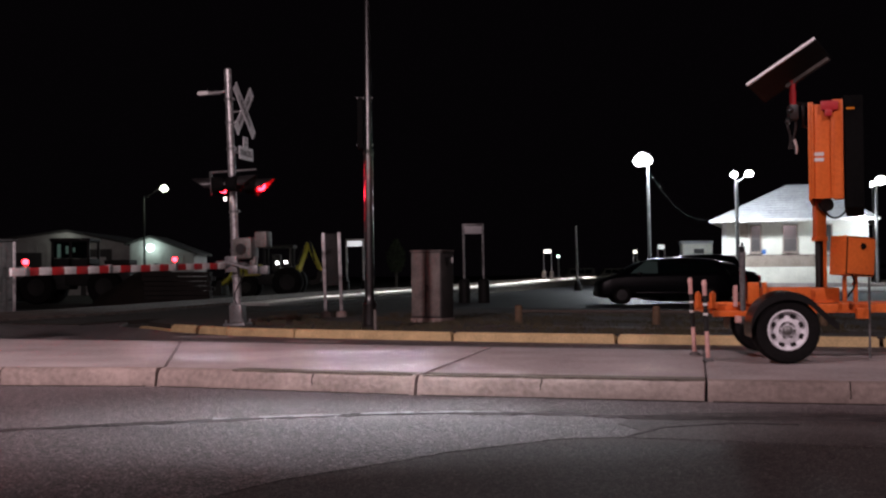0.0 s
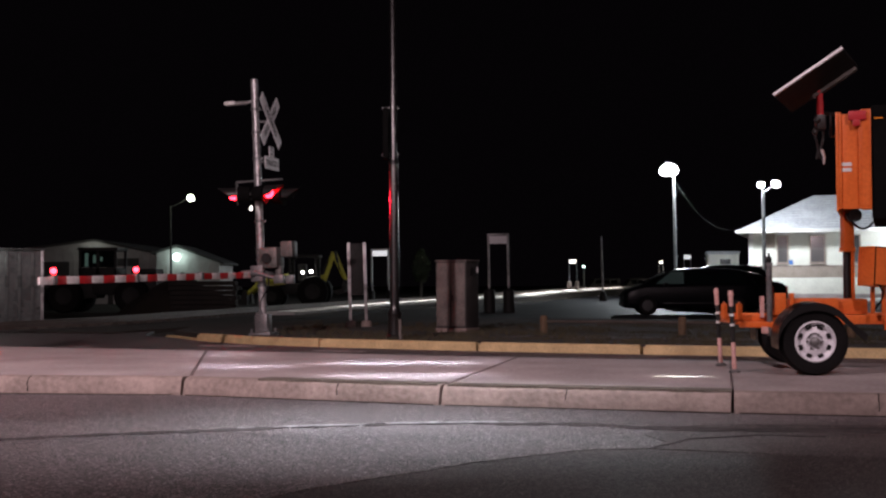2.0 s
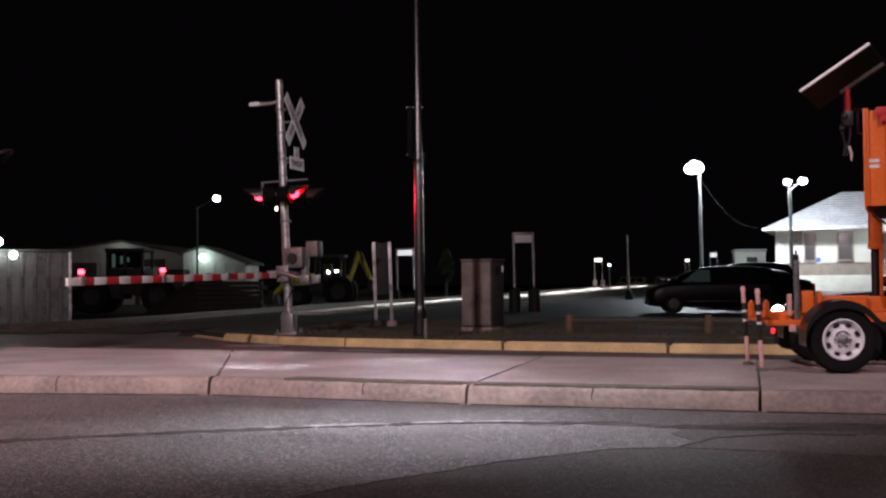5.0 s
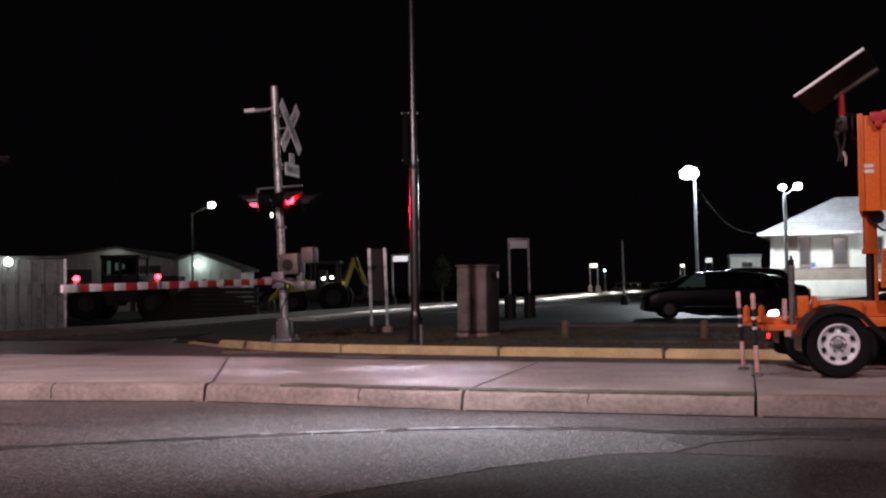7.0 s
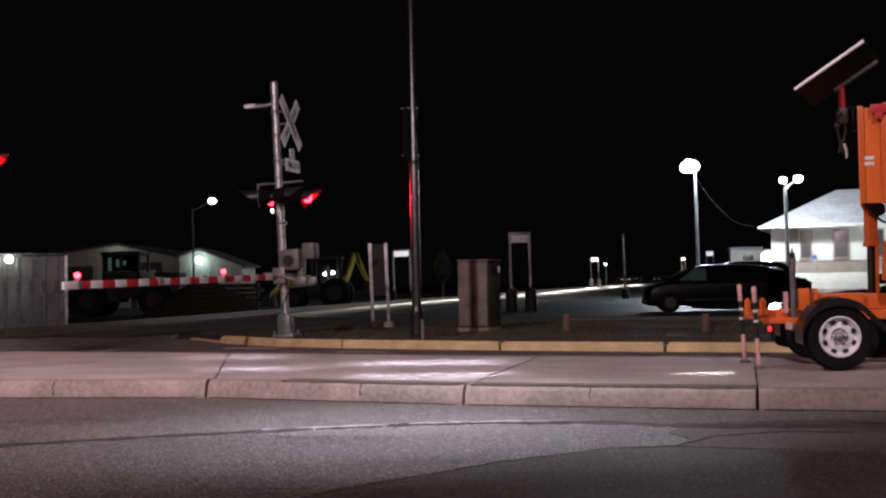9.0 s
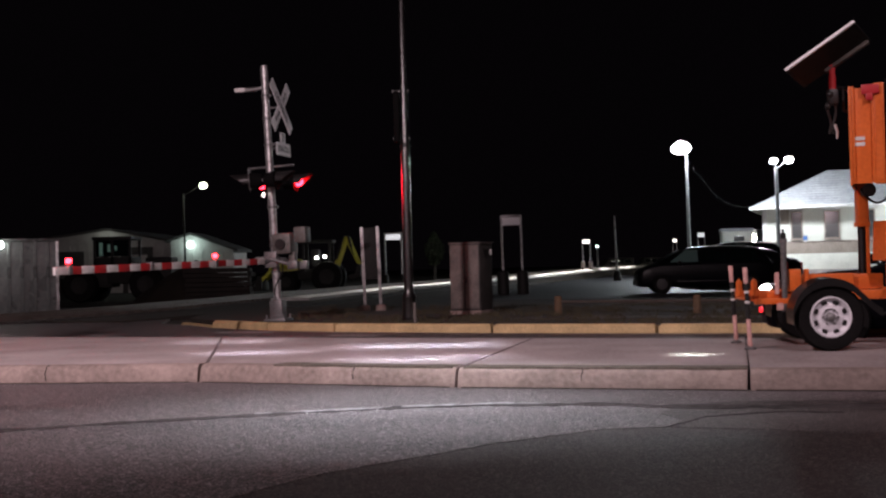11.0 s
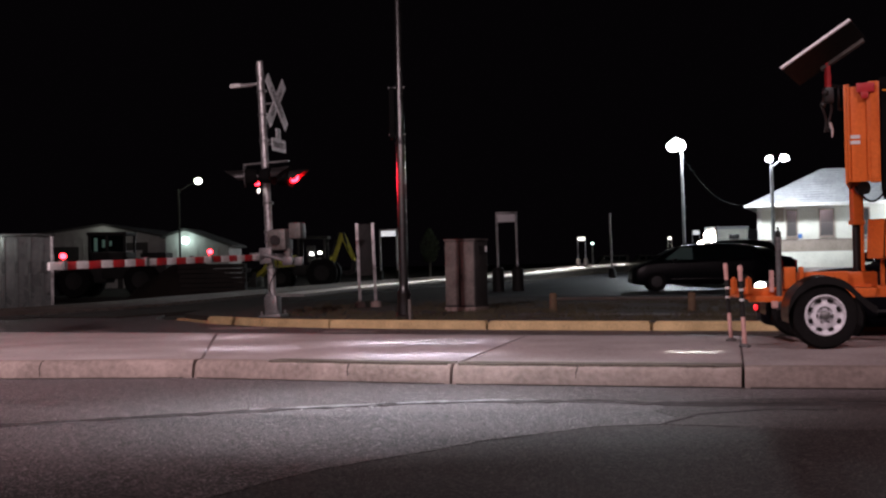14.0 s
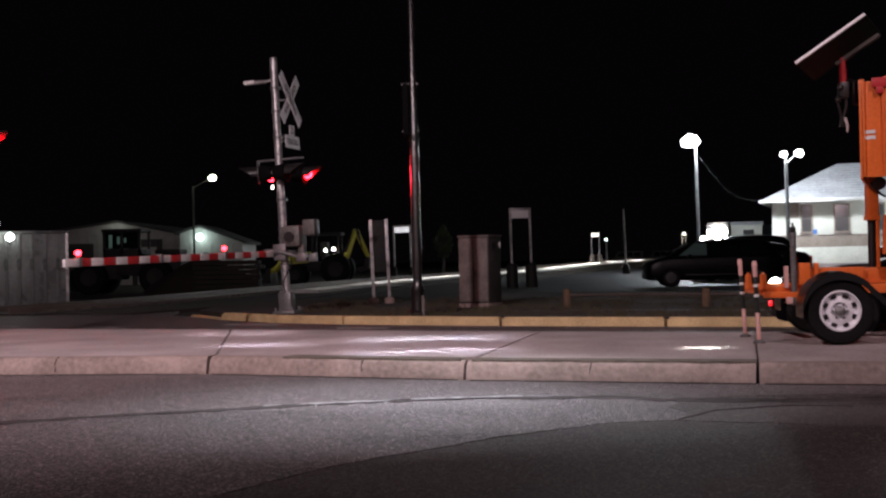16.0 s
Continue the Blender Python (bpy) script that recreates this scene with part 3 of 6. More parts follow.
bm = BM()
verge = [inner(YELLOW, i, 0.20) for i in range(len(YELLOW))]
slab(bm, verge + [(20, 27), (9, 31), (1.0, 34), (-4.2, 33), (-6.4, 28)], -0.15, 0.12)
setting("verge", bm, M["dirt"], "dark dry verge of soil and thin grass", "verge")
bm = BM()
slab(bm, [(-1.5, 34.1), (9, 31.1), (22, 27.5), (60, 60), (60, 110), (14, 120), (4.6, 75)], -0.15, 0.004)
setting("parking_lot", bm, M["lot"], "dark asphalt car park, damp and patchy", "car park")
bm = BM()
turn = pose(21.2, 90.0, 0.0, 0, 0, -18)
slab(bm, [tuple((turn @ Vector((u, v, 0)))[:2]) for u, v in ((4.0, -22.0), (16.0, -22.0), (16.0, -2.25), (4.0, -2.25))], -0.1, 0.06)
setting("apron", bm, M["gravel"], "pale concrete apron before the station, brightly lit", "pavement")

# thin dry grass on the verge
rng = random.Random(11)
verts, faces = [], []
for k in range(5200):
    x = rng.uniform(-4.0, 9.0)
    near = 19.2 - 0.36 * x if x > -2.5 else 20.1 - 0.95 * (x + 2.5)
    y = near + 0.35 + rng.random() ** 1.3 * 9.0
    if noise.noise(Vector((x * 0.7, y * 0.7, 3.0))) < -0.05 or y > 30:
        continue
    for j in range(3):
        a, h, w = rng.uniform(0, 6.28), rng.uniform(0.03, 0.10), rng.uniform(0.004, 0.009)
        bx, by = x + rng.uniform(-0.05, 0.05), y + rng.uniform(-0.05, 0.05)
        i = len(verts)
        verts += [(bx - w, by, 0.115), (bx + w, by, 0.115), (bx + math.cos(a) * h * 0.6, by + math.sin(a) * h * 0.6, 0.12 + h)]
        faces.append((i, i + 1, i + 2))
me = bpy.data.meshes.new("grass")
me.from_pydata(verts, [], faces)
me.materials.append(M["grass"])
tagged(new("grass", me), "thin dry grass blades scattered over dark soil", "grass", "", "stuff")

# worn white bars of a stop line on the far lane
for x0, x1, y0, y1 in ((-4.75, -3.7, 20.55, 20.95), (-2.5, -1.7, 18.85, 19.15), (-7.6, -6.6, 20.6, 20.75), (-10.5, -8.8, 21.6, 21.8)):
    bm = BM()
    slab(bm, [(x0, y0 + 0.25), (x1, y0 - 0.05), (x1 + 0.05, y1 - 0.05), (x0 - 0.05, y1 + 0.25)], -0.01, 0.004)
    setting("road_marking", bm, M["worn_white"], "worn white bar painted on the far lane", "road marking")

# walkway strip along the verge
bm = BM()
slab(bm, [(0.6, 21.3), (2.9, 20.3), (7, 18.6), (7.2, 19.4), (3.2, 21.2), (0.9, 22.3)], 0.0, 0.126)
setting("pavement_strip", bm, M["asphalt_new"], "narrow dark worn footway in the verge", "footway")

# ---- the railway: a pale bed that curves away behind the station
def aside(d):
    """How far the rails lie beside the platform's line; they meet it beyond the platform's end."""
    return -1.75 if d < 112 else -1.75 * max(0.0, (145 - d) / 33)


def ribbon(bm, off0, off1, z0, z1, start, stop, step, rails=True):
    prev, d = None, start
    while d <= stop:
        x, h, up = track_point(d)
        x += aside(d) * math.cos(h) if rails else 0.0
        pts = [bm.verts.new((x + o * math.cos(h), d - o * math.sin(h), z + (up if z > 0 else 0))) for o, z in ((off0, z0), (off0, z1), (off1, z1), (off1, z0))]
        if prev:
            for k in range(4):
                bm.faces.new((prev[k], prev[(k + 1) % 4], pts[(k + 1) % 4], pts[k]))
        else:
            bm.faces.new(pts)
        prev, d = pts, d + step
    bm.faces.new(prev[::-1])
    bmesh.ops.recalc_face_normals(bm, faces=bm.faces)


railway = thing("railway_track", pose(0, 0, 0), "railway track on dark gravel that curves away", "railway track", "", "structure")
bm = BM()
ribbon(bm, -1.5, 1.5, 0.01, 0.05, 27.0, 210.0, 3.0)
part("ballast", bm, M["ballast"], railway)
for off in (-0.72, 0.72):
    bm = BM()
    ribbon(bm, off - 0.035, off + 0.035, -0.02, 0.17, 27.0, 210.0, 3.0)
    part("rail", bm, M["rail"], railway)
    bm = BM()
    ribbon(bm, off - 0.035, off + 0.035, -0.02, 0.012, 9.0, 27.0, 3.0)
    part("rail", bm, M["rail"], railway)
tie_bm = BM()
box(tie_bm, -1.25, 1.25, -0.11, 0.11, -0.05, 0.09)
tie_mesh = mesh_of("tie", tie_bm, M["tie"])
for k in range(130):
    d = 28.0 + 0.55 * k
    x, h, up = track_point(d)
    x += aside(d) * math.cos(h)
    ob = new("tie", tie_mesh)
    ob.parent = railway
    ob.matrix_basis = pose(x, d, up, 0, 0, -math.degrees(h))
bm = BM()
ribbon(bm, -0.15, 1.2, 0.03, 0.12, 40.0, 132.0, 2.3, False)
berm = BM()
ribbon(berm, -4.0, 2.2, -0.12, 0.028, 27.0, 210.0, 3.0, False)
setting("embankment", berm, M["dirt"], "low dark soil embankment under track and platform", "embankment")
setting("platform", bm, M["gravel"], "long pale platform strip beside the track", "platform")


# ---- crossing signal with gate
ARM_YAW = 13.0


def flasher(parent, place, heading, lit_first, plate="matt_black"):
    """One red signal light: backplate, housing and hood; its lens sits on a turning disc."""
    head = thing_part("signal_head", parent, pose(*place, 0, 0, heading))
    bm = BM()
    rod(bm, (0.0, 0, 0), (0.012, 0, 0), 0.20, 0.20, 28)
    part("backplate", bm, M[plate], head, "round backplate")
    bm = BM()
    lathe(bm, [(0.07, -0.26), (0.13, -0.22), (0.155, -0.06), (0.155, 0.0)], 20, pose(0, 0, 0, 0, 90, 0))
    part("housing", bm, M["matt_black"], head)
    bm = BM()
    n = 18
    prev = None
    for k in range(n + 1):
        a = radians(-20 + 220 * k / n)
        long = 0.37 * (0.42 + 0.58 * max(0.0, math.sin(a)) ** 0.7)
        c, s = math.cos(a), math.sin(a)
        pts = [bm.verts.new((0.012, 0.135 * c, 0.135 * s)), bm.verts.new((long, 0.135 * c, 0.135 * s)),
               bm.verts.new((long, 0.125 * c, 0.125 * s)), bm.verts.new((0.012, 0.125 * c, 0.125 * s))]
        if prev:
            for j in range(4):
                bm.faces.new((prev[j], prev[(j + 1) % 4], pts[(j + 1) % 4], pts[j]))
        prev = pts
    bmesh.ops.recalc_face_normals(bm, faces=bm.faces)
    part("hood", bm, M["visor"], head)
    lens = part("lens", *lens_mesh(), head, "red glowing lens on a turning disc", at=pose(0.09, 0, 0))
    FLASHERS.append((lens, lit_first))
    return head


def lens_mesh():
    bm = BM()
    lathe(bm, [(0.100, -0.05), (0.098, 0.0), (0.088, 0.035), (0.06, 0.062), (0.03, 0.074), (0.01, 0.078)], 20, pose(0, 0, 0, 0, 90, 0))
    return bm, M["red_glow"]


def thing_part(name, parent, m):
    ob = new(name)
    ob.empty_display_size = 0.1
    ob.parent = parent
    ob.matrix_basis = m
    return ob


FLASHERS = []
GATE_LAMPS = []


def crossing_mast(m, gate, crossbuck, height=4.9):
    mast = thing("crossing_signal", m, "galvanised railway crossing mast with red flashing lights" + (" and gate" if gate else ""), "crossing signal", "crossing signals")
    bm = BM()
    rod(bm, (0, 0, 0.35), (0, 0, height), 0.076, 0.07, 18)
    rod(bm, (0, 0, height), (0, 0, height + 0.02), 0.08, 0.05, 18)
    part("mast_pole", bm, M["galv"], mast)
    bm = BM()
    box(bm, -0.22, 0.22, -0.22, 0.22, -0.02, 0.05, 0.01)
    box(bm, -0.13, 0.13, -0.13, 0.13, 0.05, 0.40, 0.03)
    for sx in (-1, 1):
        for sy in (-1, 1):
            rod(bm, (sx * 0.17, sy * 0.17, 0.05), (sx * 0.17, sy * 0.17, 0.12), 0.02)
    part("base", bm, M["steel"], mast, "cast steel base with bolts")
    # brackets round the pole
    for z in (2.15, 3.35, 3.85, 4.3, 1.6):
        bm = BM()
        rod(bm, (0, 0, z), (0, 0, z + 0.05), 0.092, 0.092, 18)
        box(bm, -0.02, 0.12, -0.03, 0.03, z, z + 0.05)
        part("clamp", bm, M["steel"], mast)
    bm = BM()
    rod(bm, (-0.45, 0, 2.95), (0.5, 0, 2.95), 0.022)
    rod(bm, (-0.42, 0, 2.95), (-0.42, 0, 2.6), 0.018)
    rod(bm, (0.0, -0.42, 2.67), (0.0, 0.42, 2.67), 0.03)
    for y in (-0.40, 0.40):
        rod(bm, (-0.2, y, 2.67), (0.26, y, 2.67), 0.03)
    rod(bm, (-0.45, 0, 2.95), (-0.27, -0.40, 2.80), 0.015)
    part("cross_arm", bm, M["steel"], mast)
    return mast


def blade(bm, angle, m):
    box(bm, -0.004, 0.004, -0.61, 0.61, -0.115, 0.115, 0.0, m @ pose(0, 0, 0, angle, 0, 0))


def lettering(text, size, m, parent, material, name="lettering"):
    data = bpy.data.curves.new(name, "FONT")
    data.body, data.size, data.align_x, data.align_y, data.extrude = text, size, "CENTER", "CENTER", 0.0015
    tmp = new(name + "_curve", data)
    me = bpy.data.meshes.new_from_object(tmp.evaluated_get(bpy.context.evaluated_depsgraph_get()))
    bpy.data.objects.remove(tmp)
    me.materials.append(material)
    ob = new(name, me)
    ob.parent = parent
    ob.matrix_basis = m
    return ob


gate_mast = crossing_mast(pose(-3.9, 22.55, 0.12, 0, -2.4, -ARM_YAW), True, True)
# crossbuck, its face towards the traffic on +x; board behind
FACE = pose(0, 0, 0, 90, 0, 90)
cb = thing_part("crossbuck", gate_mast, pose(0.30, 0.0, 4.08))
for k, (ang, words) in enumerate(((45, "RAIL  ROAD"), (-45, "CROSSING"))):
    bm = BM()
    blade(bm, ang, pose(0.008 * k, 0, 0))
    part("crossbuck_blade", bm, M["sheeting"], cb, "white reflective crossbuck blade with black letters")
    lettering(words, 0.15, pose(0.006 + 0.008 * k, 0, 0) @ pose(0, 0, 0, ang, 0, 0) @ FACE, cb, M["letters"])
bm = BM()
box(bm, -0.004, 0.004, -0.115, 0.115, -0.72, -0.50, 0.0)
part("count_plate", bm, M["sheeting"], cb)
bm = BM()
box(bm, -0.004, 0.004, -0.34, 0.34, -0.94, -0.70, 0.0)
part("tracks_plate", bm, M["sheeting"], cb, "white plate that says TRACKS")
lettering("2", 0.2, pose(0.006, 0, -0.60) @ FACE, cb, M["letters"])
lettering("TRACKS", 0.15, pose(0.006, 0, -0.82) @ FACE, cb, M["letters"])
bm = BM()
rod(bm, (0.0, 0, 4.08), (0.30, 0, 4.08), 0.02)
part("sign_bracket", bm, M["steel"], gate_mast)
bm = BM()
rod(bm, (0.0, 0, 3.3), (0.30, 0, 3.3), 0.02)
part("sign_bracket", bm, M["steel"], gate_mast)
# small floodlight arm at the top
bm = BM()
rod(bm, (0, 0, 4.5), (-0.2, 0, 4.47), 0.028)
rod(bm, (-0.18, 0, 4.47), (-0.45, -0.02, 4.47), 0.04, 0.04)
part("lamp_arm", bm, M["galv"], gate_mast)
bm = BM()
box(bm, -0.62, -0.40, -0.07, 0.05, 4.44, 4.52, 0.02)
part("lamp_head", bm, M["white"], gate_mast, "pale lamp head")
flasher(gate_mast, (0.34, 0.40, 2.67), 0, True)
flasher(gate_mast, (0.30, -0.40, 2.67), 0, False)
flasher(gate_mast, (-0.27, 0.40, 2.67), 199, True)
flasher(gate_mast, (-0.25, -0.40, 2.67), 199, False, "plate_grey")
bm = BM()
ball(bm, (-0.12, -0.1, 2.42), 0.03, 1.6)
part("pilot_lamp", bm, M["sign_glow"], gate_mast, "small white pilot lamp")
# gate machine and arm
bm = BM()
box(bm, 0.02, 0.40, -0.18, 0.22, 1.26, 1.66, 0.05)
part("gate_machine", bm, M["signal_box"], gate_mast, "grey aluminium gate machine housing")
bm = BM()
box(bm, 0.44, 0.68, -0.1, 0.2, 1.46, 1.76, 0.03)
box(bm, 0.3, 0.42, -0.05, 0.1, 1.0, 1.3, 0.02)
part("junction_box", bm, M["signal_box"], gate_mast)
bm = BM()
for sy in (-0.24, -0.2):
    box(bm, -0.12, 0.12, sy, sy + 0.02, 1.02, 1.32, 0.008)
box(bm, -0.34, -0.06, -0.22, 0.2, 1.1, 1.24, 0.03)
rod(bm, (-0.1, -0.3, 1.16), (0.25, 0.2, 1.16), 0.05)
part("arm_bracket", bm, M["steel"], gate_mast)
for y in (-0.26, 0.26):
    bm = BM()
    rod(bm, (-0.05, y, 1.2), (0.42, y, 1.05), 0.035)
    box(bm, 0.36, 0.56, y - 0.05, y + 0.05, 0.96, 1.12, 0.02)
    part("counterweight", bm, M["steel"], gate_mast)
bm = BM()
lathe(bm, [(0.02, 0.0), (0.10, 0.0), (0.10, 0.03), (0.02, 0.03)], 18, pose(0.2, -0.20, 1.45, 90, 0, 0))
part("machine_cover", bm, M["black"], gate_mast, "round black inspection cover")
bm = BM()
pts = [Vector((0.08 + 0.10 * math.sin(k * 0.5), -0.08, 1.25 - 0.075 * k)) for k in range(13)]
for p, q in zip(pts, pts[1:]):
    rod(bm, p, q, 0.014, 0.014, 8)
part("conduit", bm, M["black"], gate_mast)
for z in (1.42, 1.28, 0.92):
    bm = BM()
    rod(bm, (0, 0, z), (0, 0, z + 0.04), 0.095, 0.095, 16)
    part("clamp", bm, M["steel"], gate_mast)

ARM_A, ARM_B = Vector((-4.12, 22.3, 1.26)), Vector((-5.84, 16.0, 1.13))
gate_arm = thing("gate_arm", Matrix.Translation(ARM_A) @ (ARM_B - ARM_A).to_track_quat("X", "Z").to_matrix().to_4x4(), "lowered crossing gate arm with red and white stripes", "gate arm")
LONG = (ARM_B - ARM_A).length
bars = 21
for k in range(bars):
    a, b = LONG * k / bars, LONG * (k + 1) / bars
    bm = BM()
    box(bm, a + 0.001, b - 0.001, -0.022, 0.022, -0.055, 0.055, 0.006)
    part("stripe", bm, M["red"] if k % 2 else M["white"], gate_arm)
for px, on in ((LONG - 0.33, None), (LONG * 0.62, False), (LONG * 0.296, True)):
    bm = BM()
    box(bm, px - 0.045, px + 0.045, -0.05, 0.05, -0.058, 0.075, 0.012)
    part("lamp_bracket", bm, M["steel"], gate_arm)
    bm = BM()
    lathe(bm, [(0.01, -0.042), (0.035, -0.036), (0.041, 0.0), (0.034, 0.026), (0.01, 0.036)], 16, pose(0, 0, 0, 90, 0, 0))
    lens = part("gate_lamp", bm, M["gate_glow"], gate_arm, "small round red gate lamp", at=pose(px, 0, 0.135))
    if on is not None:
        GATE_LAMPS.append((lens, on))

# the second signal, across the island
mast_b = crossing_mast(pose(-7.2, 15.7, 0.17, 0, 0, -ARM_YAW), False, False, 3.4)
flasher(mast_b, (0.16, 0.40, 2.66), 0, True)
flasher(mast_b, (0.16, -0.40, 2.66), 0, False)


# ---- solar message trailer on the island
def wheel(parent, m, name="wheel"):
    w = thing_part(name, parent, m)
    up = pose(0, 0, 0, 90, 0, 0)
    bm = BM()
    lathe(bm, [(0.198, -0.085), (0.260, -0.10), (0.305, -0.095), (0.320, -0.075), (0.324, -0.052), (0.315, -0.048), (0.315, -0.038), (0.325, -0.034), (0.326, -0.006), (0.316, -0.004), (0.316, 0.004), (0.326, 0.006), (0.325, 0.034), (0.315, 0.038), (0.315, 0.048), (0.324, 0.052), (0.320, 0.075), (0.305, 0.095), (0.260, 0.10), (0.198, 0.085), (0.198, -0.085)], 40, up, False)
    part("tyre", bm, M["rubber"], w, "worn black rubber tyre")
    bm = BM()
    lathe(bm, [(0.200, 0.085), (0.197, 0.098), (0.186, 0.10), (0.181, 0.075), (0.150, 0.05), (0.12, 0.062), (0.085, 0.07), (0.07, 0.05), (0.02, 0.05)], 40, up, False)
    part("rim", bm, M["rim"], w, "white painted steel wheel rim")
    bm = BM()
    lathe(bm, [(0.045, 0.05), (0.045, 0.10), (0.03, 0.115), (0.01, 0.12)], 16, up)
    part("hub_cap", bm, M["steel"], w)
    nut, slot = BM(), BM()
    rod(nut, (0, -0.05, 0), (0, -0.085, 0), 0.011, 0.011, 6)
    box(slot, -0.025, 0.025, -0.078, -0.04, -0.018, 0.018, 0.008)
    nut_mesh, slot_mesh = mesh_of("wheel_nut", nut, M["steel"]), mesh_of("vent_slot", slot, M["black"])
    for k in range(8):
        a = 2 * math.pi * (k + 0.5) / 8
        ob = new("vent_slot", slot_mesh)
        ob.parent, ob.matrix_basis = w, pose(0.146 * math.cos(a), 0.0, 0.146 * math.sin(a), 0, 90 - math.degrees(a), 0)
        if k < 6:
            b = 2 * math.pi * k / 6
            ob = new("wheel_nut", nut_mesh)
            ob.parent, ob.matrix_basis = w, pose(0.072 * math.cos(b), 0, 0.072 * math.sin(b))
    return w


def make_trailer():
    tr = thing("message_trailer", pose(3.48, 11.99, 0.172), "orange solar-powered message sign trailer on two white wheels", "trailer")
    wheel(tr, pose(-0.14, -0.40, 0.326))
    wheel(tr, pose(0.10, 1.40, 0.326, 0, 0, 180))
    bm = BM()
    rod(bm, (-0.14, -0.32, 0.326), (0.10, 1.3, 0.326), 0.03)
    part("axle", bm, M["black"], tr)
    for y0, y1, dx in ((-0.53, -0.25, -0.115), (1.25, 1.53, 0.10)):
        bm = BM()
        prev = None
        path = [(-0.385, 0.27), (-0.39, 0.35)] + [(0.37 * math.cos(radians(a)) - 0.025, 0.335 + 0.365 * math.sin(radians(a))) for a in range(168, 28, -10)] + [(0.37, 0.46), (0.46, 0.40)]
        for x, z in path:
            x += dx
            pts = [bm.verts.new((x, y0, z - 0.075)), bm.verts.new((x, y0 + 0.004, z)), bm.verts.new((x, y1, z + 0.012)), bm.verts.new((x, y1, z)), bm.verts.new((x, y0 + 0.012, z - 0.012))]
            if prev:
                for j in range(5):
                    bm.faces.new((prev[j], prev[(j + 1) % 5], pts[(j + 1) % 5], pts[j]))
            else:
                bm.faces.new(pts)
            prev = pts
        bm.faces.new(prev[::-1])
        bmesh.ops.recalc_face_normals(bm, faces=bm.faces)
        part("fender", bm, M["pole"], tr, "curved black steel fender")
    # arms that carry the fenders
    for y0, y1 in ((-0.26, 0.198), (1.202, 1.26)):
        for x in (-0.2, 0.08):
            bm = BM()
            box(bm, x - 0.02, x + 0.02, y0, y1, 0.50, 0.54, 0.004)
            part("fender_arm", bm, M["black"], tr)
    # frame
    for y in (0.20, 1.14):
        bm = BM()
        box(bm, -0.74, 1.95, y, y + 0.06, 0.47, 0.565, 0.006)
        part("frame_rail", bm, M["orange"], tr)
    for x in (-0.74, -0.2, 0.62, 1.2):
        bm = BM()
        box(bm, x, x + 0.06, 0.262, 1.138, 0.475, 0.56, 0.006)
        part("cross_member", bm, M["orange"], tr)
    bm = BM()
    box(bm, -0.72, -0.38, 0.12, 0.196, 0.44, 0.50, 0.008)
    part("rear_bumper", bm, M["orange"], tr)
    bm = BM()
    box(bm, -0.51, -0.45, 0.05, 0.12, 0.38, 0.45, 0.01)
    part("tail_lamp", bm, M["pink"], tr, "faded plastic tail lamp, unlit")
    bm = BM()
    box(bm, 0.02, 0.62, 0.265, 1.138, 0.566, 0.73, 0.02)
    part("deck", bm, M["orange"], tr)
    bm = BM()
    box(bm, -0.36, -0.24, 0.16, 0.238, 0.57, 0.79, 0.01)
    box(bm, -0.20, -0.16, 0.16, 0.238, 0.60, 0.79, 0.006)
    part("battery_box", bm, M["orange"], tr)
    bm = BM()
    box(bm, -0.15, 0.30, 0.20, 0.262, 0.566, 0.74, 0.015)
    part("side_plate", bm, M["orange"], tr)
    bm = BM()
    box(bm, -0.505, -0.465, 0.15, 0.198, 0.54, 0.76, 0.006)
    part("reflector_plate", bm, M["pink"], tr)
    bm = BM()
    rod(bm, (-0.415, 0.15, 0.36), (-0.415, 0.15, 1.06), 0.03, 0.03, 14)
    rod(bm, (-0.415, 0.15, 1.06), (-0.415, 0.15, 1.10), 0.036, 0.036, 14)
    part("jack", bm, M["steel"], tr, "grey screw jack tube")
    bm = BM()
    box(bm, -0.44, -0.39, 0.125, 0.175, 1.10, 1.16, 0.01)
    rod(bm, (-0.415, 0.15, 1.16), (-0.415, 0.15, 1.20), 0.012)
    part("jack_handle", bm, M["black"], tr)
    for x in (-0.875, -0.725):
        bm = BM()
        rod(bm, (x, 0.14, 0.53), (x, 0.14, 0.68), 0.032, 0.032, 14)
        rod(bm, (x, 0.14, 0.68), (x, 0.14, 0.70), 0.02, 0.012, 14)
        part("marker_tube", bm, M["orange"], tr, "orange plastic marker tube")
    bm = BM()
    box(bm, -0.90, -0.66, 0.172, 0.198, 0.52, 0.58, 0.006)
    part("marker_bracket", bm, M["orange"], tr)
    # mast
    bm = BM()
    rod(bm, (0.548, 0.675, 0.73), (0.548, 0.675, 1.50), 0.048, 0.048, 16)
    part("inner_mast", bm, M["black"], tr, "dark greased inner mast tube")
    bm = BM()
    box(bm, 0.565, 0.60, 0.60, 0.62, 0.73, 1.22, 0.004)
    part("mast_guide", bm, M["orange"], tr)
    bm = BM()
    box(bm, 0.495, 0.60, 0.60, 0.75, 1.22, 1.72, 0.01)
    part("mast_sleeve", bm, M["orange"], tr)
    for z in (1.22, 1.62):
        bm = BM()
        box(bm, 0.485, 0.61, 0.59, 0.76, z, z + 0.05, 0.006)
        part("mast_collar", bm, M["orange"], tr)
    # sign board, edge towards the road
    sb = thing_part("sign_board", tr, pose(0.17, -0.2, 0, 0, 0, -19.5) @ pose(-0.17, 0.2, 0))
    bm = BM()
    box(bm, 0.19, 0.40, -0.20, -0.17, 1.62, 2.56, 0.006)
    part("end_plate", bm, M["orange"], sb)
    bm = BM()
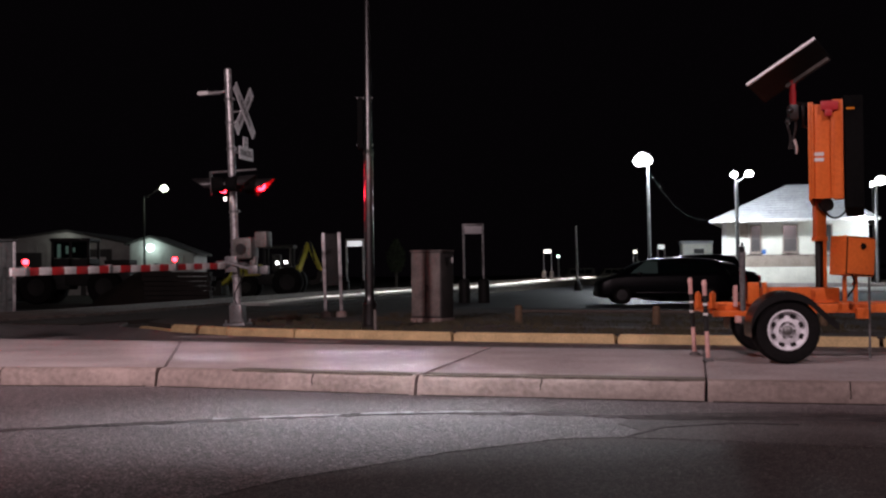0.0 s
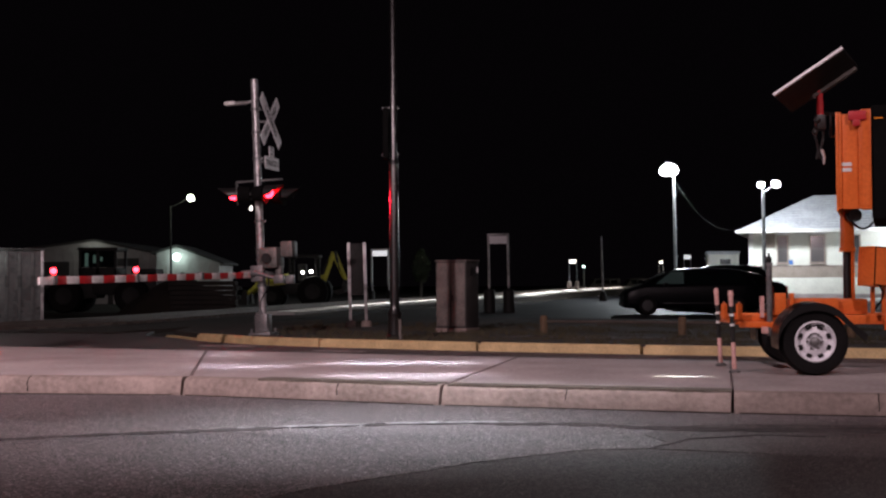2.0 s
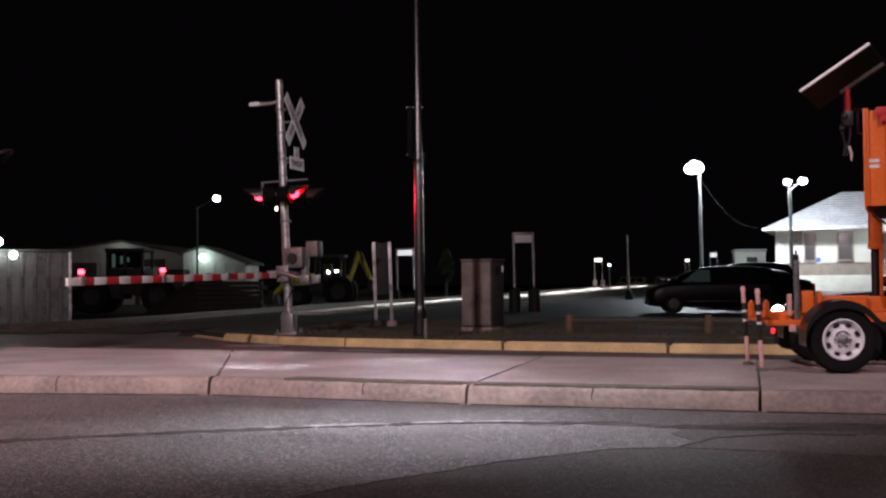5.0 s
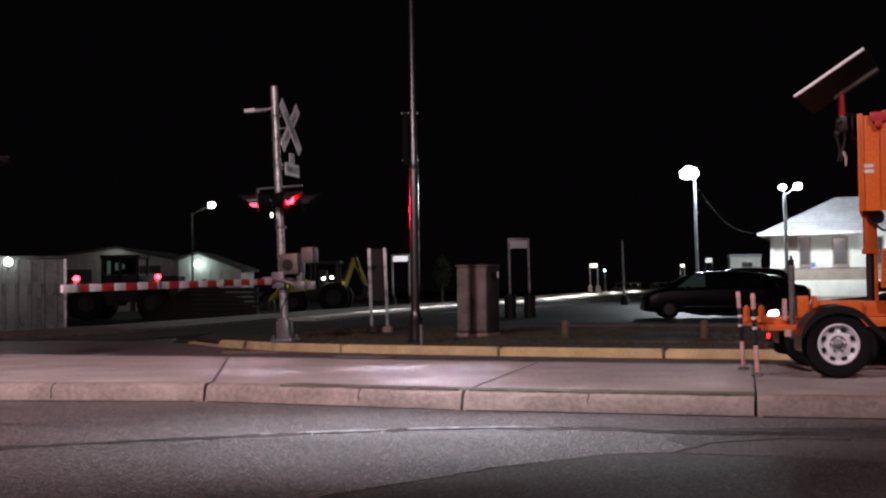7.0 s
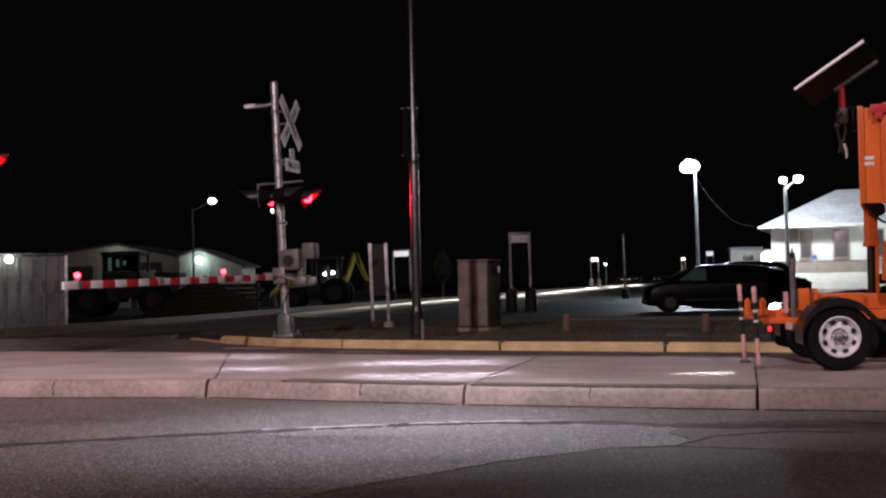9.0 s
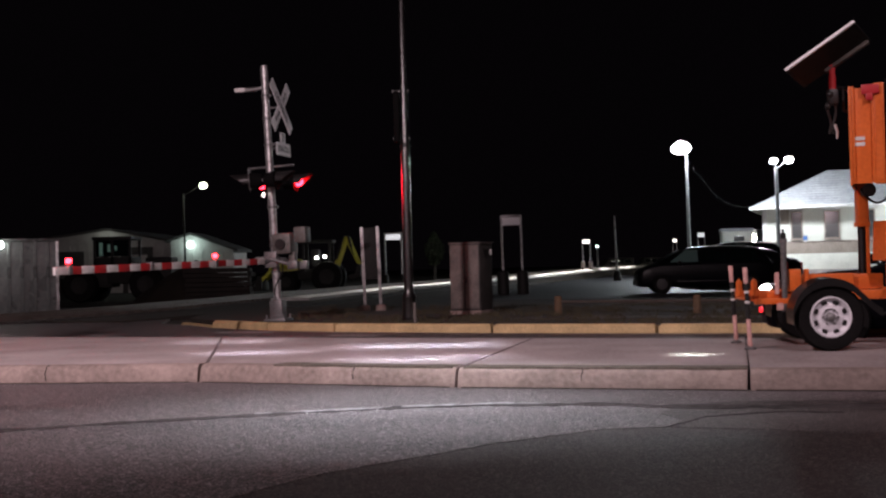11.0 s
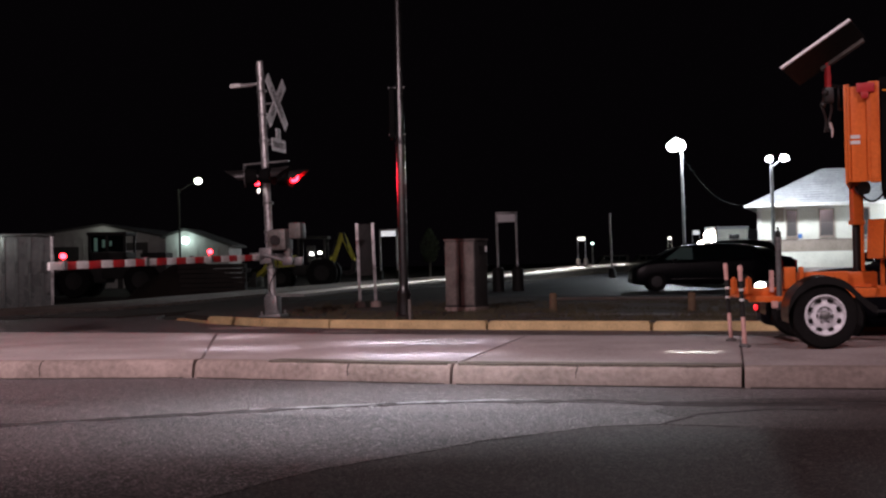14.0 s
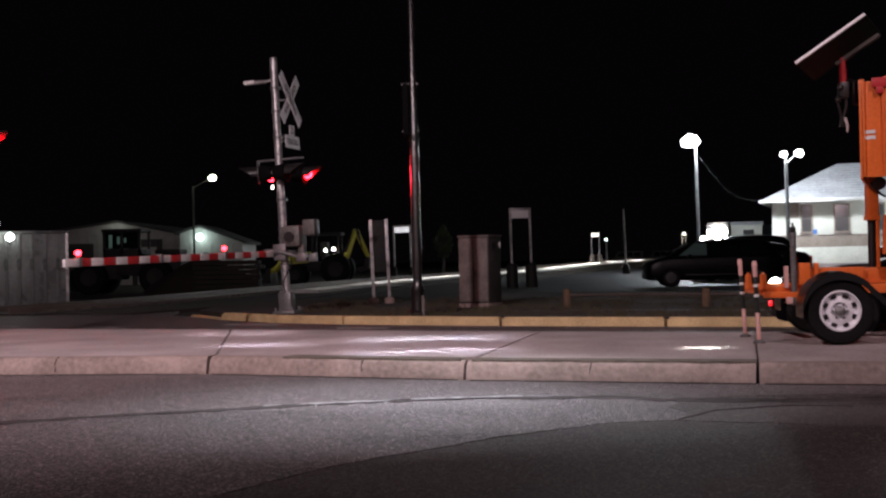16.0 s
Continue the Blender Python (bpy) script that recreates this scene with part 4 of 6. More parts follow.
    box(bm, 0.17, 0.195, -0.22, 1.65, 1.60, 2.58, 0.004)
    part("back_panel", bm, M["orange"], sb)
    bm = BM()
    box(bm, 0.40, 0.50, -0.22, -0.10, 1.61, 2.60, 0.012)
    part("frame_post", bm, M["orange"], sb)
    bm = BM()
    box(bm, 0.42, 0.48, -0.225, -0.221, 1.65, 2.56)
    part("frame_lip", bm, M["orange"], sb)
    bm = BM()
    box(bm, 0.50, 0.69, -0.18, 1.65, 1.52, 2.64, 0.02)
    part("display_panel", bm, M["matt_black"], sb, "black display face of the sign")
    bm = BM()
    box(bm, 0.53, 0.61, -0.185, -0.181, 2.50, 2.515)
    part("display_tag", bm, M["amber"], sb)
    bm = BM()
    box(bm, 0.29, 0.46, -0.25, -0.225, 2.49, 2.585, 0.012)
    box(bm, 0.33, 0.40, -0.25, -0.226, 2.43, 2.50, 0.012)
    part("hinge_block", bm, M["red"], sb, "red hinge block")
    for z in (1.99, 2.045):
        bm = BM()
        box(bm, 0.215, 0.315, -0.206, -0.202, z, z + 0.035)
        part("sticker", bm, M["white"], sb, "pale warning sticker with illegible print")
    for x in (0.20, 0.385):
        bm = BM()
        box(bm, x, x + 0.02, -0.225, -0.20, 1.62, 2.58, 0.003)
        part("flange", bm, M["orange"], sb)
    # winch cable at the sleeve
    bm = BM()
    pts = [Vector((0.50 + 0.35 * k / 10, 0.55, 1.62 - 0.16 * math.sin(math.pi * k / 10))) for k in range(11)]
    for p, q in zip(pts, pts[1:]):
        rod(bm, p, q, 0.012, 0.012, 8)
    part("cable", bm, M["black"], tr)
    bm = BM()
    lathe(bm, [(0.02, -0.05), (0.07, -0.05), (0.045, -0.03), (0.045, 0.03), (0.07, 0.05), (0.02, 0.05)], 16, pose(0.58, 0.55, 1.60, 90, 0, 0))
    part("winch_drum", bm, M["steel"], tr)
    # control box
    turn = pose(0.69, 0.12, 1.05, 0, 4, 22)
    cbx = thing_part("control_box", tr, turn)
    bm = BM()
    box(bm, -0.17, 0.20, -0.12, 0.12, -0.20, 0.20, 0.012)
    part("box_shell", bm, M["orange"], cbx)
    # black sheet added behind the door, a painted dark line round its edge
    bm = BM()
    box(bm, -0.165, 0.195, -0.1245, -0.1205, -0.195, 0.195)
    part("door_dark_edge", bm, M["matt_black"], cbx, "black sheet added as a dark line round the door")
    bm = BM()
    box(bm, -0.155, 0.185, -0.138, -0.126, -0.185, 0.185, 0.004)
    part("box_door", bm, M["orange"], cbx)
    bm = BM()
    rod(bm, (0.03, -0.138, 0.10), (0.03, -0.156, 0.10), 0.034, 0.028, 16)
    part("lock", bm, M["matt_black"], cbx, "round black lock")
    for z in (-0.13, 0.11):
        bm = BM()
        rod(bm, (0.192, -0.135, z), (0.192, -0.135, z + 0.05), 0.008, 0.008, 8)
        part("hinge", bm, M["steel"], cbx)
    bm = BM()
    pts = [Vector((-0.10 + 0.05 * math.sin(k * 0.5), -0.13, -0.19 - 0.03 * k)) for k in range(9)]
    for p, q in zip(pts, pts[1:]):
        rod(bm, p, q, 0.009, 0.009, 8)
    part("cable", bm, M["rubber"], cbx, "black cable hanging from the box")
    for x in (0.62, 0.73):
        bm = BM()
        box(bm, x - 0.018, x + 0.018, 0.10, 0.14, 0.58, 0.85, 0.004)
        part("box_post", bm, M["orange"], tr)
    bm = BM()
    rod(bm, (0.90, 0.2, -0.002), (0.90, 0.2, 0.86), 0.013)
    part("stabiliser_leg", bm, M["steel"], tr)
    for x in (0.75, 1.1):
        bm = BM()
        box(bm, x, x + 0.12, 0.13, 0.198, 0.41, 0.52, 0.01)
        part("drawbar_bracket", bm, M["orange"], tr)
    # solar panel
    a, b = Vector((3.07, 11.9, 2.945)), Vector((3.672, 11.6, 3.358))
    e1 = b - a
    e2 = Vector((0.295, 0.50, -0.116))
    e2 -= e1 * (e1.dot(e2) / e1.dot(e1))
    rot = Matrix((e1.normalized(), e2.normalized(), e1.cross(e2).normalized())).transposed().to_4x4()
    m = Matrix.Translation(a - Vector((3.48, 11.99, 0.172))) @ rot
    w, h = e1.length, e2.length
    panel = thing_part("solar_panel", tr, m)
    bm = BM()
    box(bm, 0.03, w - 0.03, 0.03, h - 0.03, 0.008, 0.022)
    part("cells", bm, M["solar"], panel)
    bm = BM()
    box(bm, 0.03, w - 0.03, 0.03, h - 0.03, 0.0, 0.007)
    part("back_sheet", bm, M["machine_dark"], panel)
    for x0, x1, y0, y1 in ((0, w, 0, 0.03), (0, w, h - 0.03, h), (0, 0.03, 0.03, h - 0.03), (w - 0.03, w, 0.03, h - 0.03)):
        bm = BM()
        box(bm, x0, x1, y0, y1, -0.004, 0.024, 0.003)
        # light painted in: near edge white as if lit, the other three dark
        edge = x0 == 0 and x1 == w and y0 == 0
        part("panel_frame", bm, M["sheeting"] if edge else M["machine_dark"], panel, "aluminium edge coloured white, as if brightly lit" if edge else "")
    for y in (h - 0.09,):
        bm = BM()
        box(bm, w * 0.34, w - 0.02, y, y + 0.05, -0.04, -0.002, 0.006)
        part("support_rail", bm, M["cabinet"], panel)
    o = Vector((3.48, 11.99, 0.172))
    bm = BM()
    p = Vector((3.62, 12.2, 2.93)) - o
    rod(bm, p, p + Vector((0, 0, 0.11)), 0.03)
    rod(bm, p + Vector((0, 0, -0.14)), p, 0.036)
    part("panel_post", bm, M["red"], tr, "red swivel post under the panel")
    bm = BM()
    rod(bm, p + Vector((0, 0, -0.12)), p + Vector((0.30, 0.2, -0.12)), 0.02)
    rod(bm, p + Vector((0.12, 0.05, -0.12)), p + Vector((0.12, 0.05, -0.36)), 0.012)
    rod(bm, p + Vector((0.12, 0.05, -0.36)), p + Vector((0.2, 0.1, -0.36)), 0.012)
    part("panel_bracket", bm, M["black"], tr)
    bm = BM()
    box(bm, p.x - 0.05, p.x + 0.05, p.y - 0.05, p.y + 0.05, p.z - 0.30, p.z - 0.14, 0.02)
    ball(bm, (p.x - 0.04, p.y - 0.04, p.z - 0.20), 0.035)
    ball(bm, (p.x - 0.06, p.y - 0.02, p.z - 0.32), 0.03)
    part("camera_unit", bm, M["black"], tr, "black sensor unit hanging from the panel")
    bm = BM()
    for dx in (-0.045, 0.01):
        pts = [p + Vector((dx + 0.02 * math.sin(k * 0.7 + dx * 40), 0, -0.28 - 0.045 * k)) for k in range(8)]
        for q, r in zip(pts, pts[1:]):
            rod(bm, q, r, 0.013, 0.013, 8)
    part("hanging_cable", bm, M["black"], tr)
    bm = BM()
    rod(bm, p + Vector((0.01, -0.01, -0.50)), p + Vector((0.035, -0.01, -0.58)), 0.016, 0.014)
    rod(bm, p + Vector((0.035, -0.01, -0.58)), p + Vector((0.03, -0.01, -0.65)), 0.014, 0.008)
    part("plug", bm, M["white"], tr, "white cable plug")
    return tr


make_trailer()


def delineator(x, y, lean, height):
    d = thing("delineator_post", pose(x, y, 0.172, 0, lean, 0), "faded pink tubular post with dark reflective bands", "marker post", "marker posts on the island")
    bm = BM()
    lathe(bm, [(0.06, 0.0), (0.06, 0.015), (0.035, 0.03), (0.02, 0.035)], 18)
    part("foot", bm, M["steel"], d)
    for z0, z1, key in ((0.03, 0.30, "pink"), (0.30, 0.66, "machine_dark"), (0.66, height - 0.05, "pink")):
        bm = BM()
        rod(bm, (0, 0, z0), (0, 0, z1), 0.023, 0.023, 16)
        part("tube", bm, M[key], d)
    for z in (0.56, 0.46):
        bm = BM()
        rod(bm, (0, 0, z), (0, 0, z + 0.025), 0.026, 0.026, 16)
        part("band", bm, M["white"], d)
    bm = BM()
    rod(bm, (0, 0, height - 0.05), (0, 0, height), 0.03, 0.02, 16)
    part("cap", bm, M["pink"], d)


delineator(2.74, 12.95, -3.2, 0.84)
delineator(2.67, 11.98, -2.4, 0.82)


# ---- verge: street pole, cabinet, signs, low rail
def street_pole():
    p = thing("street_pole", pose(-1.272, 20.5, 0.12, 0, -0.25, 0), "tall glossy black street lamp pole with a long speaker box", "street pole")
    bm = BM()
    lathe(bm, [(0.15, 0.0), (0.15, 0.06), (0.125, 0.09), (0.115, 0.40), (0.13, 0.44), (0.10, 0.5), (0.082, 0.56), (0.08, 0.6)], 20)
    part("base", bm, M["pole"], p)
    bm = BM()
    lathe(bm, [(0.082, 0.6), (0.078, 3.0), (0.066, 3.1), (0.045, 8.6), (0.02, 8.65)], 20)
    part("shaft", bm, M["pole"], p)
    bm = BM()
    rod(bm, (0, 0, 3.04), (0, 0, 3.12), 0.092, 0.07, 20)
    part("collar", bm, M["pole"], p)
    bm = BM()
    box(bm, -0.18, -0.075, -0.14, 0.12, 3.12, 4.02, 0.045)
    part("speaker_box", bm, M["matt_black"], p, "long dark speaker box")
    for z in (3.2, 4.02):
        bm = BM()
        rod(bm, (-0.2, 0, z), (0.09, 0, z), 0.02)
        part("bracket", bm, M["steel"], p)
    bm = BM()
    rod(bm, (0.1, -0.1, 0.0), (0.1, -0.1, 0.35), 0.03)
    part("conduit", bm, M["cabinet"], p, "pale conduit stub")


street_pole()


def utility_cabinet():
    c = thing("utility_cabinet", pose(-0.378, 23.63, 0.12, 0, 0, -25), "faded pinkish steel utility cabinet with peeling paint", "utility cabinet")
    bm = BM()
    box(bm, -0.30, 0.38, -0.02, 0.62, -0.02, 0.08, 0.01)
    part("plinth", bm, M["kerb"], c)
    # the shell is coloured darker than the doors and lid
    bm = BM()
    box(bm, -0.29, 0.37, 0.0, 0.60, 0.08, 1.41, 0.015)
    part("shell", bm, M["cabinet_side"], c, "cabinet shell, coloured darker than the doors")
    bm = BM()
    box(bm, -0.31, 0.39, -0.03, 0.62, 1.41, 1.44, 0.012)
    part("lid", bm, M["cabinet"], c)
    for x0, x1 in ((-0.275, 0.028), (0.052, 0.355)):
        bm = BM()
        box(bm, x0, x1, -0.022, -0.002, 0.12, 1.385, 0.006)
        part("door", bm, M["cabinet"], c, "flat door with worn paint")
    # black strip over the lower two thirds of the gap between the doors
    bm = BM()
    box(bm, 0.030, 0.050, -0.012, -0.002, 0.12, 0.92, 0.003)
    part("door_gap_strip", bm, M["matt_black"], c)
    bm = BM()
    box(bm, 0.075, 0.095, -0.045, -0.023, 0.62, 0.74, 0.004)
    part("handle", bm, M["black"], c)
    for x in (-0.27, 0.35):
        for z in (0.3, 0.75, 1.2):
            bm = BM()
            rod(bm, (x, -0.018, z), (x, -0.018, z + 0.09), 0.011, 0.011, 8)
            part("hinge", bm, M["cabinet"], c)
    for k in range(4):
        bm = BM()
        box(bm, 0.371, 0.382, 0.16, 0.44, 1.14 + 0.045 * k, 1.16 + 0.045 * k, 0.003)
        part("vent_slat", bm, M["black"], c)
    bm = BM()
    box(bm, 0.371, 0.392, 0.50, 0.54, 1.18, 1.30, 0.006)
    part("vent_latch", bm, M["white"], c)


utility_cabinet()


def info_sign():
    s = thing("notice_board", pose(-2.50, 27.0, 0.12, 0, -1.5, 10), "dark notice board seen from behind between two metal posts", "notice board")
    for x in (-0.18, 0.18):
        bm = BM()
        box(bm, x - 0.035, x + 0.035, -0.035, 0.035, 0.1, 1.92, 0.008)
        part("post", bm, M["galv"], s)
        bm = BM()
        lathe(bm, [(0.12, -0.01), (0.12, 0.10), (0.07, 0.14), (0.05, 0.14)], 16, Matrix.Translation((x, 0, 0)))
        part("footing", bm, M["kerb"], s)
    bm = BM()
    box(bm, -0.143, 0.143, -0.015, 0.02, 0.72, 1.90, 0.006)
    part("board", bm, M["machine_dark"], s)


info_sign()


def frame_sign(x, y, z, height, width, lit, yaw=0.0, boot=0.44, panel=0.32, face=None, stout=5.2):
    """A station sign between two posts on thick boots."""
    s = thing("frame_sign", pose(x, y, z, 0, -0.8, yaw), "station sign panel between two steel posts on thick boots", "sign", "station frame signs")
    r = width * 0.06
    for px in (-width / 2, width / 2):
        bm = BM()
        rod(bm, (px, 0, boot * 2), (px, 0, height), r, r, 14)
        part("post", bm, M["galv"], s)
        bm = BM()
        lathe(bm, [(r * stout, 0.0), (r * stout * 0.95, boot * 1.9), (r * stout * 0.7, boot * 2.06), (r, boot * 2.12)], 16, Matrix.Translation((px, 0, 0)))
        # boots of lit signs get a paler colour, as if light fell there
        part("boot", bm, M["kerb"] if lit else M["machine_dark"], s)
    bm = BM()
    box(bm, -width / 2 - r, width / 2 + r, -r, r, height, height + r * 1.5, r * 0.4)
    part("top_rail", bm, M["galv"], s)
    bm = BM()
    box(bm, -width / 2 + r, width / 2 - r, -0.03, 0.03, height - panel, height - 0.02, 0.006)
    # a sign_soft face makes the plain white panel glow by itself
    part("panel", bm, M[face] if face else M["sign_glow"] if lit else M["sheeting"], s, "lit white panel" if lit else "white panel")


frame_sign(1.18, 45.0, 0.0, 2.95, 0.74, False, 6)
frame_sign(-5.55, 75.0, 0.0, 3.3, 1.05, False, 0, 0.36, 0.36, "sign_soft", 2.6)
frame_sign(10.0, 113.0, 0.5, 2.95, 0.72, True)
frame_sign(24.7, 152.0, 0.5, 3.6, 0.48, True)
frame_sign(24.0, 130.0, 0.3, 4.0, 0.75, False, 0, 0.36, 0.45, "sign_soft")


def low_rail():
    f = thing("low_fence", pose(0, 0, 0), "low weathered wooden post-and-rail barrier on the verge", "fence")
    ends = [Vector((1.46, 23.0, 0.11)), Vector((3.95, 22.0, 0.11)), Vector((6.7, 20.9, 0.11))]
    for p in ends:
        bm = BM()
        lathe(bm, [(0.075, 0.0), (0.075, 0.30), (0.065, 0.35), (0.03, 0.365)], 14, Matrix.Translation(p))
        part("post", bm, M["wood"], f)
    for p, q in zip(ends, ends[1:]):
        bm = BM()
        rod(bm, p + Vector((0, 0, 0.24)), q + Vector((0, 0, 0.24)), 0.03, 0.03, 10)
        part("rail", bm, M["tie"], f)


low_rail()


# ---- parked cars
def car_shell(sections, n_smooth=2):
    """A body lofted through cross sections (x, half width, sill, belt, roof, roof half width)."""
    bm = BM()
    rings, fine = [], []
    last = len(sections) - 1
    for i in range(last):
        p0, p1, p2, p3 = sections[max(0, i - 1)], sections[i], sections[i + 1], sections[min(last, i + 2)]
        for k in range(4):
            f = k / 4
            fine.append([0.5 * (2 * b + (c - a) * f + (2 * a - 5 * b + 4 * c - d) * f * f + (3 * b - a - 3 * c + d) * f ** 3) for a, b, c, d in zip(p0, p1, p2, p3)])
    fine.append(list(sections[-1]))
    for x, w, z0, z1, z2, wr in fine:
        half = [(w * 0.90, z0), (w * 0.965, z0 + 0.05), (w, z0 + 0.16), (w * 1.005, (z0 + z1) / 2), (w, z1 - 0.08), (w * 0.985, z1 - 0.02), (w * 0.955, z1 + 0.01),
                (w * 0.95 + (wr - w * 0.95) * 0.5, z1 + (z2 - z1) * 0.48), (wr, z2 - 0.06), (wr * 0.95, z2 - 0.025), (wr * 0.86, z2 - 0.006), (wr * 0.5, z2 + 0.012)]
        pts = [(-y, z) for y, z in half] + [(0, z2 + 0.018)] + half[::-1]
        rings.append([bm.verts.new((x, y, z)) for y, z in pts])
    for a, b in zip(rings, rings[1:]):
        k = len(a)
        for j in range(k):
            bm.faces.new((a[j], a[(j + 1) % k], b[(j + 1) % k], b[j]))
    bm.faces.new(rings[0][::-1]), bm.faces.new(rings[-1])
    bmesh.ops.recalc_face_normals(bm, faces=bm.faces)
    return bm


VAN = [(-2.36, 0.62, 0.33, 0.66, 0.68, 0.5), (-2.26, 0.86, 0.25, 0.78, 0.82, 0.66), (-1.95, 0.93, 0.23, 0.92, 0.96, 0.78), (-1.62, 0.95, 0.23, 1.00, 1.07, 0.80),
       (-1.1, 0.96, 0.23, 1.03, 1.36, 0.75), (-0.6, 0.96, 0.23, 1.04, 1.54, 0.72), (-0.2, 0.96, 0.23, 1.05, 1.60, 0.72), (0.7, 0.96, 0.23, 1.06, 1.62, 0.73), (1.5, 0.95, 0.24, 1.06, 1.58, 0.72), (1.85, 0.94, 0.26, 1.06, 1.50, 0.70), (2.15, 0.90, 0.3, 1.04, 1.22, 0.74), (2.28, 0.86, 0.36, 0.95, 1.0, 0.74)]
SEDAN = [(-2.30, 0.60, 0.33, 0.62, 0.64, 0.5), (-2.15, 0.82, 0.24, 0.72, 0.76, 0.64), (-1.5, 0.88, 0.22, 0.84, 0.88, 0.74), (-0.85, 0.90, 0.22, 0.90, 0.96, 0.76),
         (-0.1, 0.90, 0.22, 0.93, 1.36, 0.62), (0.5, 0.90, 0.22, 0.93, 1.43, 0.62), (1.1, 0.90, 0.23, 0.93, 1.36, 0.61), (1.65, 0.88, 0.25, 0.94, 1.04, 0.70), (2.15, 0.84, 0.30, 0.90, 0.95, 0.70), (2.25, 0.78, 0.38, 0.75, 0.80, 0.66)]


def make_car(name, m, label, sections, wheels, glass_span, glow_front=False, up=0.0):
    c = thing(name, m, label, "car", "cars")
    part("body", car_shell(sections), M["car"], c)
    lo, hi, zb, zt, y = glass_span
    count = 3
    for side in (-1, 1):
        for k in range(count):
            a, b = lo + (hi - lo) * k / count + 0.04, lo + (hi - lo) * (k + 1) / count - 0.04
            bm = BM()
            in_a = 0.55 if k == 0 else 0.0
            yt = y - 0.19
            quad = [(a, y, zb), (b, y, zb), (b - (0.12 if k == count - 1 else 0), yt, zt), (a + in_a, yt, zt)]
            front = [bm.verts.new((px, side * (py + 0.012), pz)) for px, py, pz in quad]
            back = [bm.verts.new((px, side * (py - 0.015), pz)) for px, py, pz in quad]
            bm.faces.new(front), bm.faces.new(back[::-1])
            for j in range(4):
                bm.faces.new((front[j], front[(j + 1) % 4], back[(j + 1) % 4], back[j]))
            bmesh.ops.recalc_face_normals(bm, faces=bm.faces)
            # the minivan's front pane is coloured paler, for lit ground seen through it
            part("side_window", bm, M["pale_glass"] if k == 0 and glass_span[3] == 1.50 else M["glass"], c)
    tops = [q for q in sections if q[4] - q[3] > 0.03]
    for (xa, xb), name in (((tops[2][0], tops[4][0]), "windscreen"), ((tops[-3][0], tops[-2][0]), "rear_window")):
        za = [q for q in sections if q[0] == xa][0]
        zb = [q for q in sections if q[0] == xb][0]
        bm = BM()
        quad = [(xa, -za[5] * 0.78, za[4]), (xb, -zb[5] * 0.78, zb[4]), (xb, zb[5] * 0.78, zb[4]), (xa, za[5] * 0.78, za[4])]
        up_v = [bm.verts.new((x, y, z + 0.045)) for x, y, z in quad]
        lo_v = [bm.verts.new((x, y, z - 0.02)) for x, y, z in quad]
        bm.faces.new(up_v), bm.faces.new(lo_v[::-1])
        for j in range(4):
            bm.faces.new((up_v[j], up_v[(j + 1) % 4], lo_v[(j + 1) % 4], lo_v[j]))
        bmesh.ops.recalc_face_normals(bm, faces=bm.faces)
        part(name, bm, M["glass"], c)
    for x in wheels:
        for side in (-1, 1):
            w = thing_part("wheel", c, pose(x, side * 0.885, 0.33))
            bm = BM()
            lathe(bm, [(0.19, -0.1), (0.30, -0.11), (0.33, -0.06), (0.33, 0.06), (0.30, 0.11), (0.19, 0.1)], 24, pose(0, 0, 0, 90, 0, 0))
            part("tyre", bm, M["rubber"], w)
            bm = BM()
            lathe(bm, [(0.02, -0.112), (0.19, -0.105), (0.2, 0.0), (0.19, 0.105), (0.02, 0.112)], 20, pose(0, 0, 0, 90, 0, 0))
            part("rim", bm, M["black"], w)
    x0, x1 = sections[0][0], sections[-1][0]
    for side in (-1, 1):
        bm = BM()
        if glow_front:
            ball(bm, (x0 + 0.06, side * 0.66, sections[1][3] - 0.18 + up), 0.088, 0.9)
        else:
            box(bm, x0 + 0.03, x0 + 0.22, side * 0.66 - 0.12, side * 0.66 + 0.12, sections[1][3] - 0.20 + up, sections[1][3] - 0.06 + up, 0.03)
        part("headlight", bm, M["car_glow"] if glow_front else M["glass"], c, "lit headlight" if glow_front else "")
        bm = BM()
        box(bm, x1 - 0.14, x1 + 0.01, side * 0.68 - 0.1, side * 0.68 + 0.1, 0.72, 0.98, 0.02)
        part("tail_light", bm, M["red"], c)
        bm = BM()
        box(bm, -0.95, -0.80, side * 1.0 - 0.09, side * 1.0 + 0.09, 0.98, 1.12, 0.03)
        part("mirror", bm, M["car"], c)
        bm = BM()
        box(bm, -1.0, 0.9, side * 0.985 - 0.008, side * 0.985 + 0.008, 0.40, 0.43, 0.003)
        part("side_trim", bm, M["black"], c)
    bm = BM()
    box(bm, x0 - 0.02, x0 + 0.2, -0.7, 0.7, 0.30, 0.46, 0.04)
    part("bumper", bm, M["black"], c)
    return c


make_car("parked_minivan", pose(7.75, 42.0, 0.004, 0, 0, -3), "black parked minivan with a glossy roof", VAN, (-1.5, 1.5), (-1.25, 1.85, 1.08, 1.50, 0.925))
make_car("parked_hatchback", pose(10.75, 49.3, 0.004, 0, 0, -38), "dark parked hatchback with red tail lights", [(x, w, z0, z1 * 1.08, z2 * 1.1, wr) for x, w, z0, z1, z2, wr in SEDAN], (-1.4, 1.4), (-0.7, 1.5, 1.02, 1.42, 0.84))
TALL = [(x, w, z0, z1 * 1.12, z2 * 1.19, wr) for x, w, z0, z1, z2, wr in VAN]
make_car("parked_van", pose(11.2, 53.5, 0.004, 0, 0, -8), "tall dark van parked behind the minivan", TALL, (-1.5, 1.5), (-1.25, 1.85, 1.22, 1.80, 0.925))
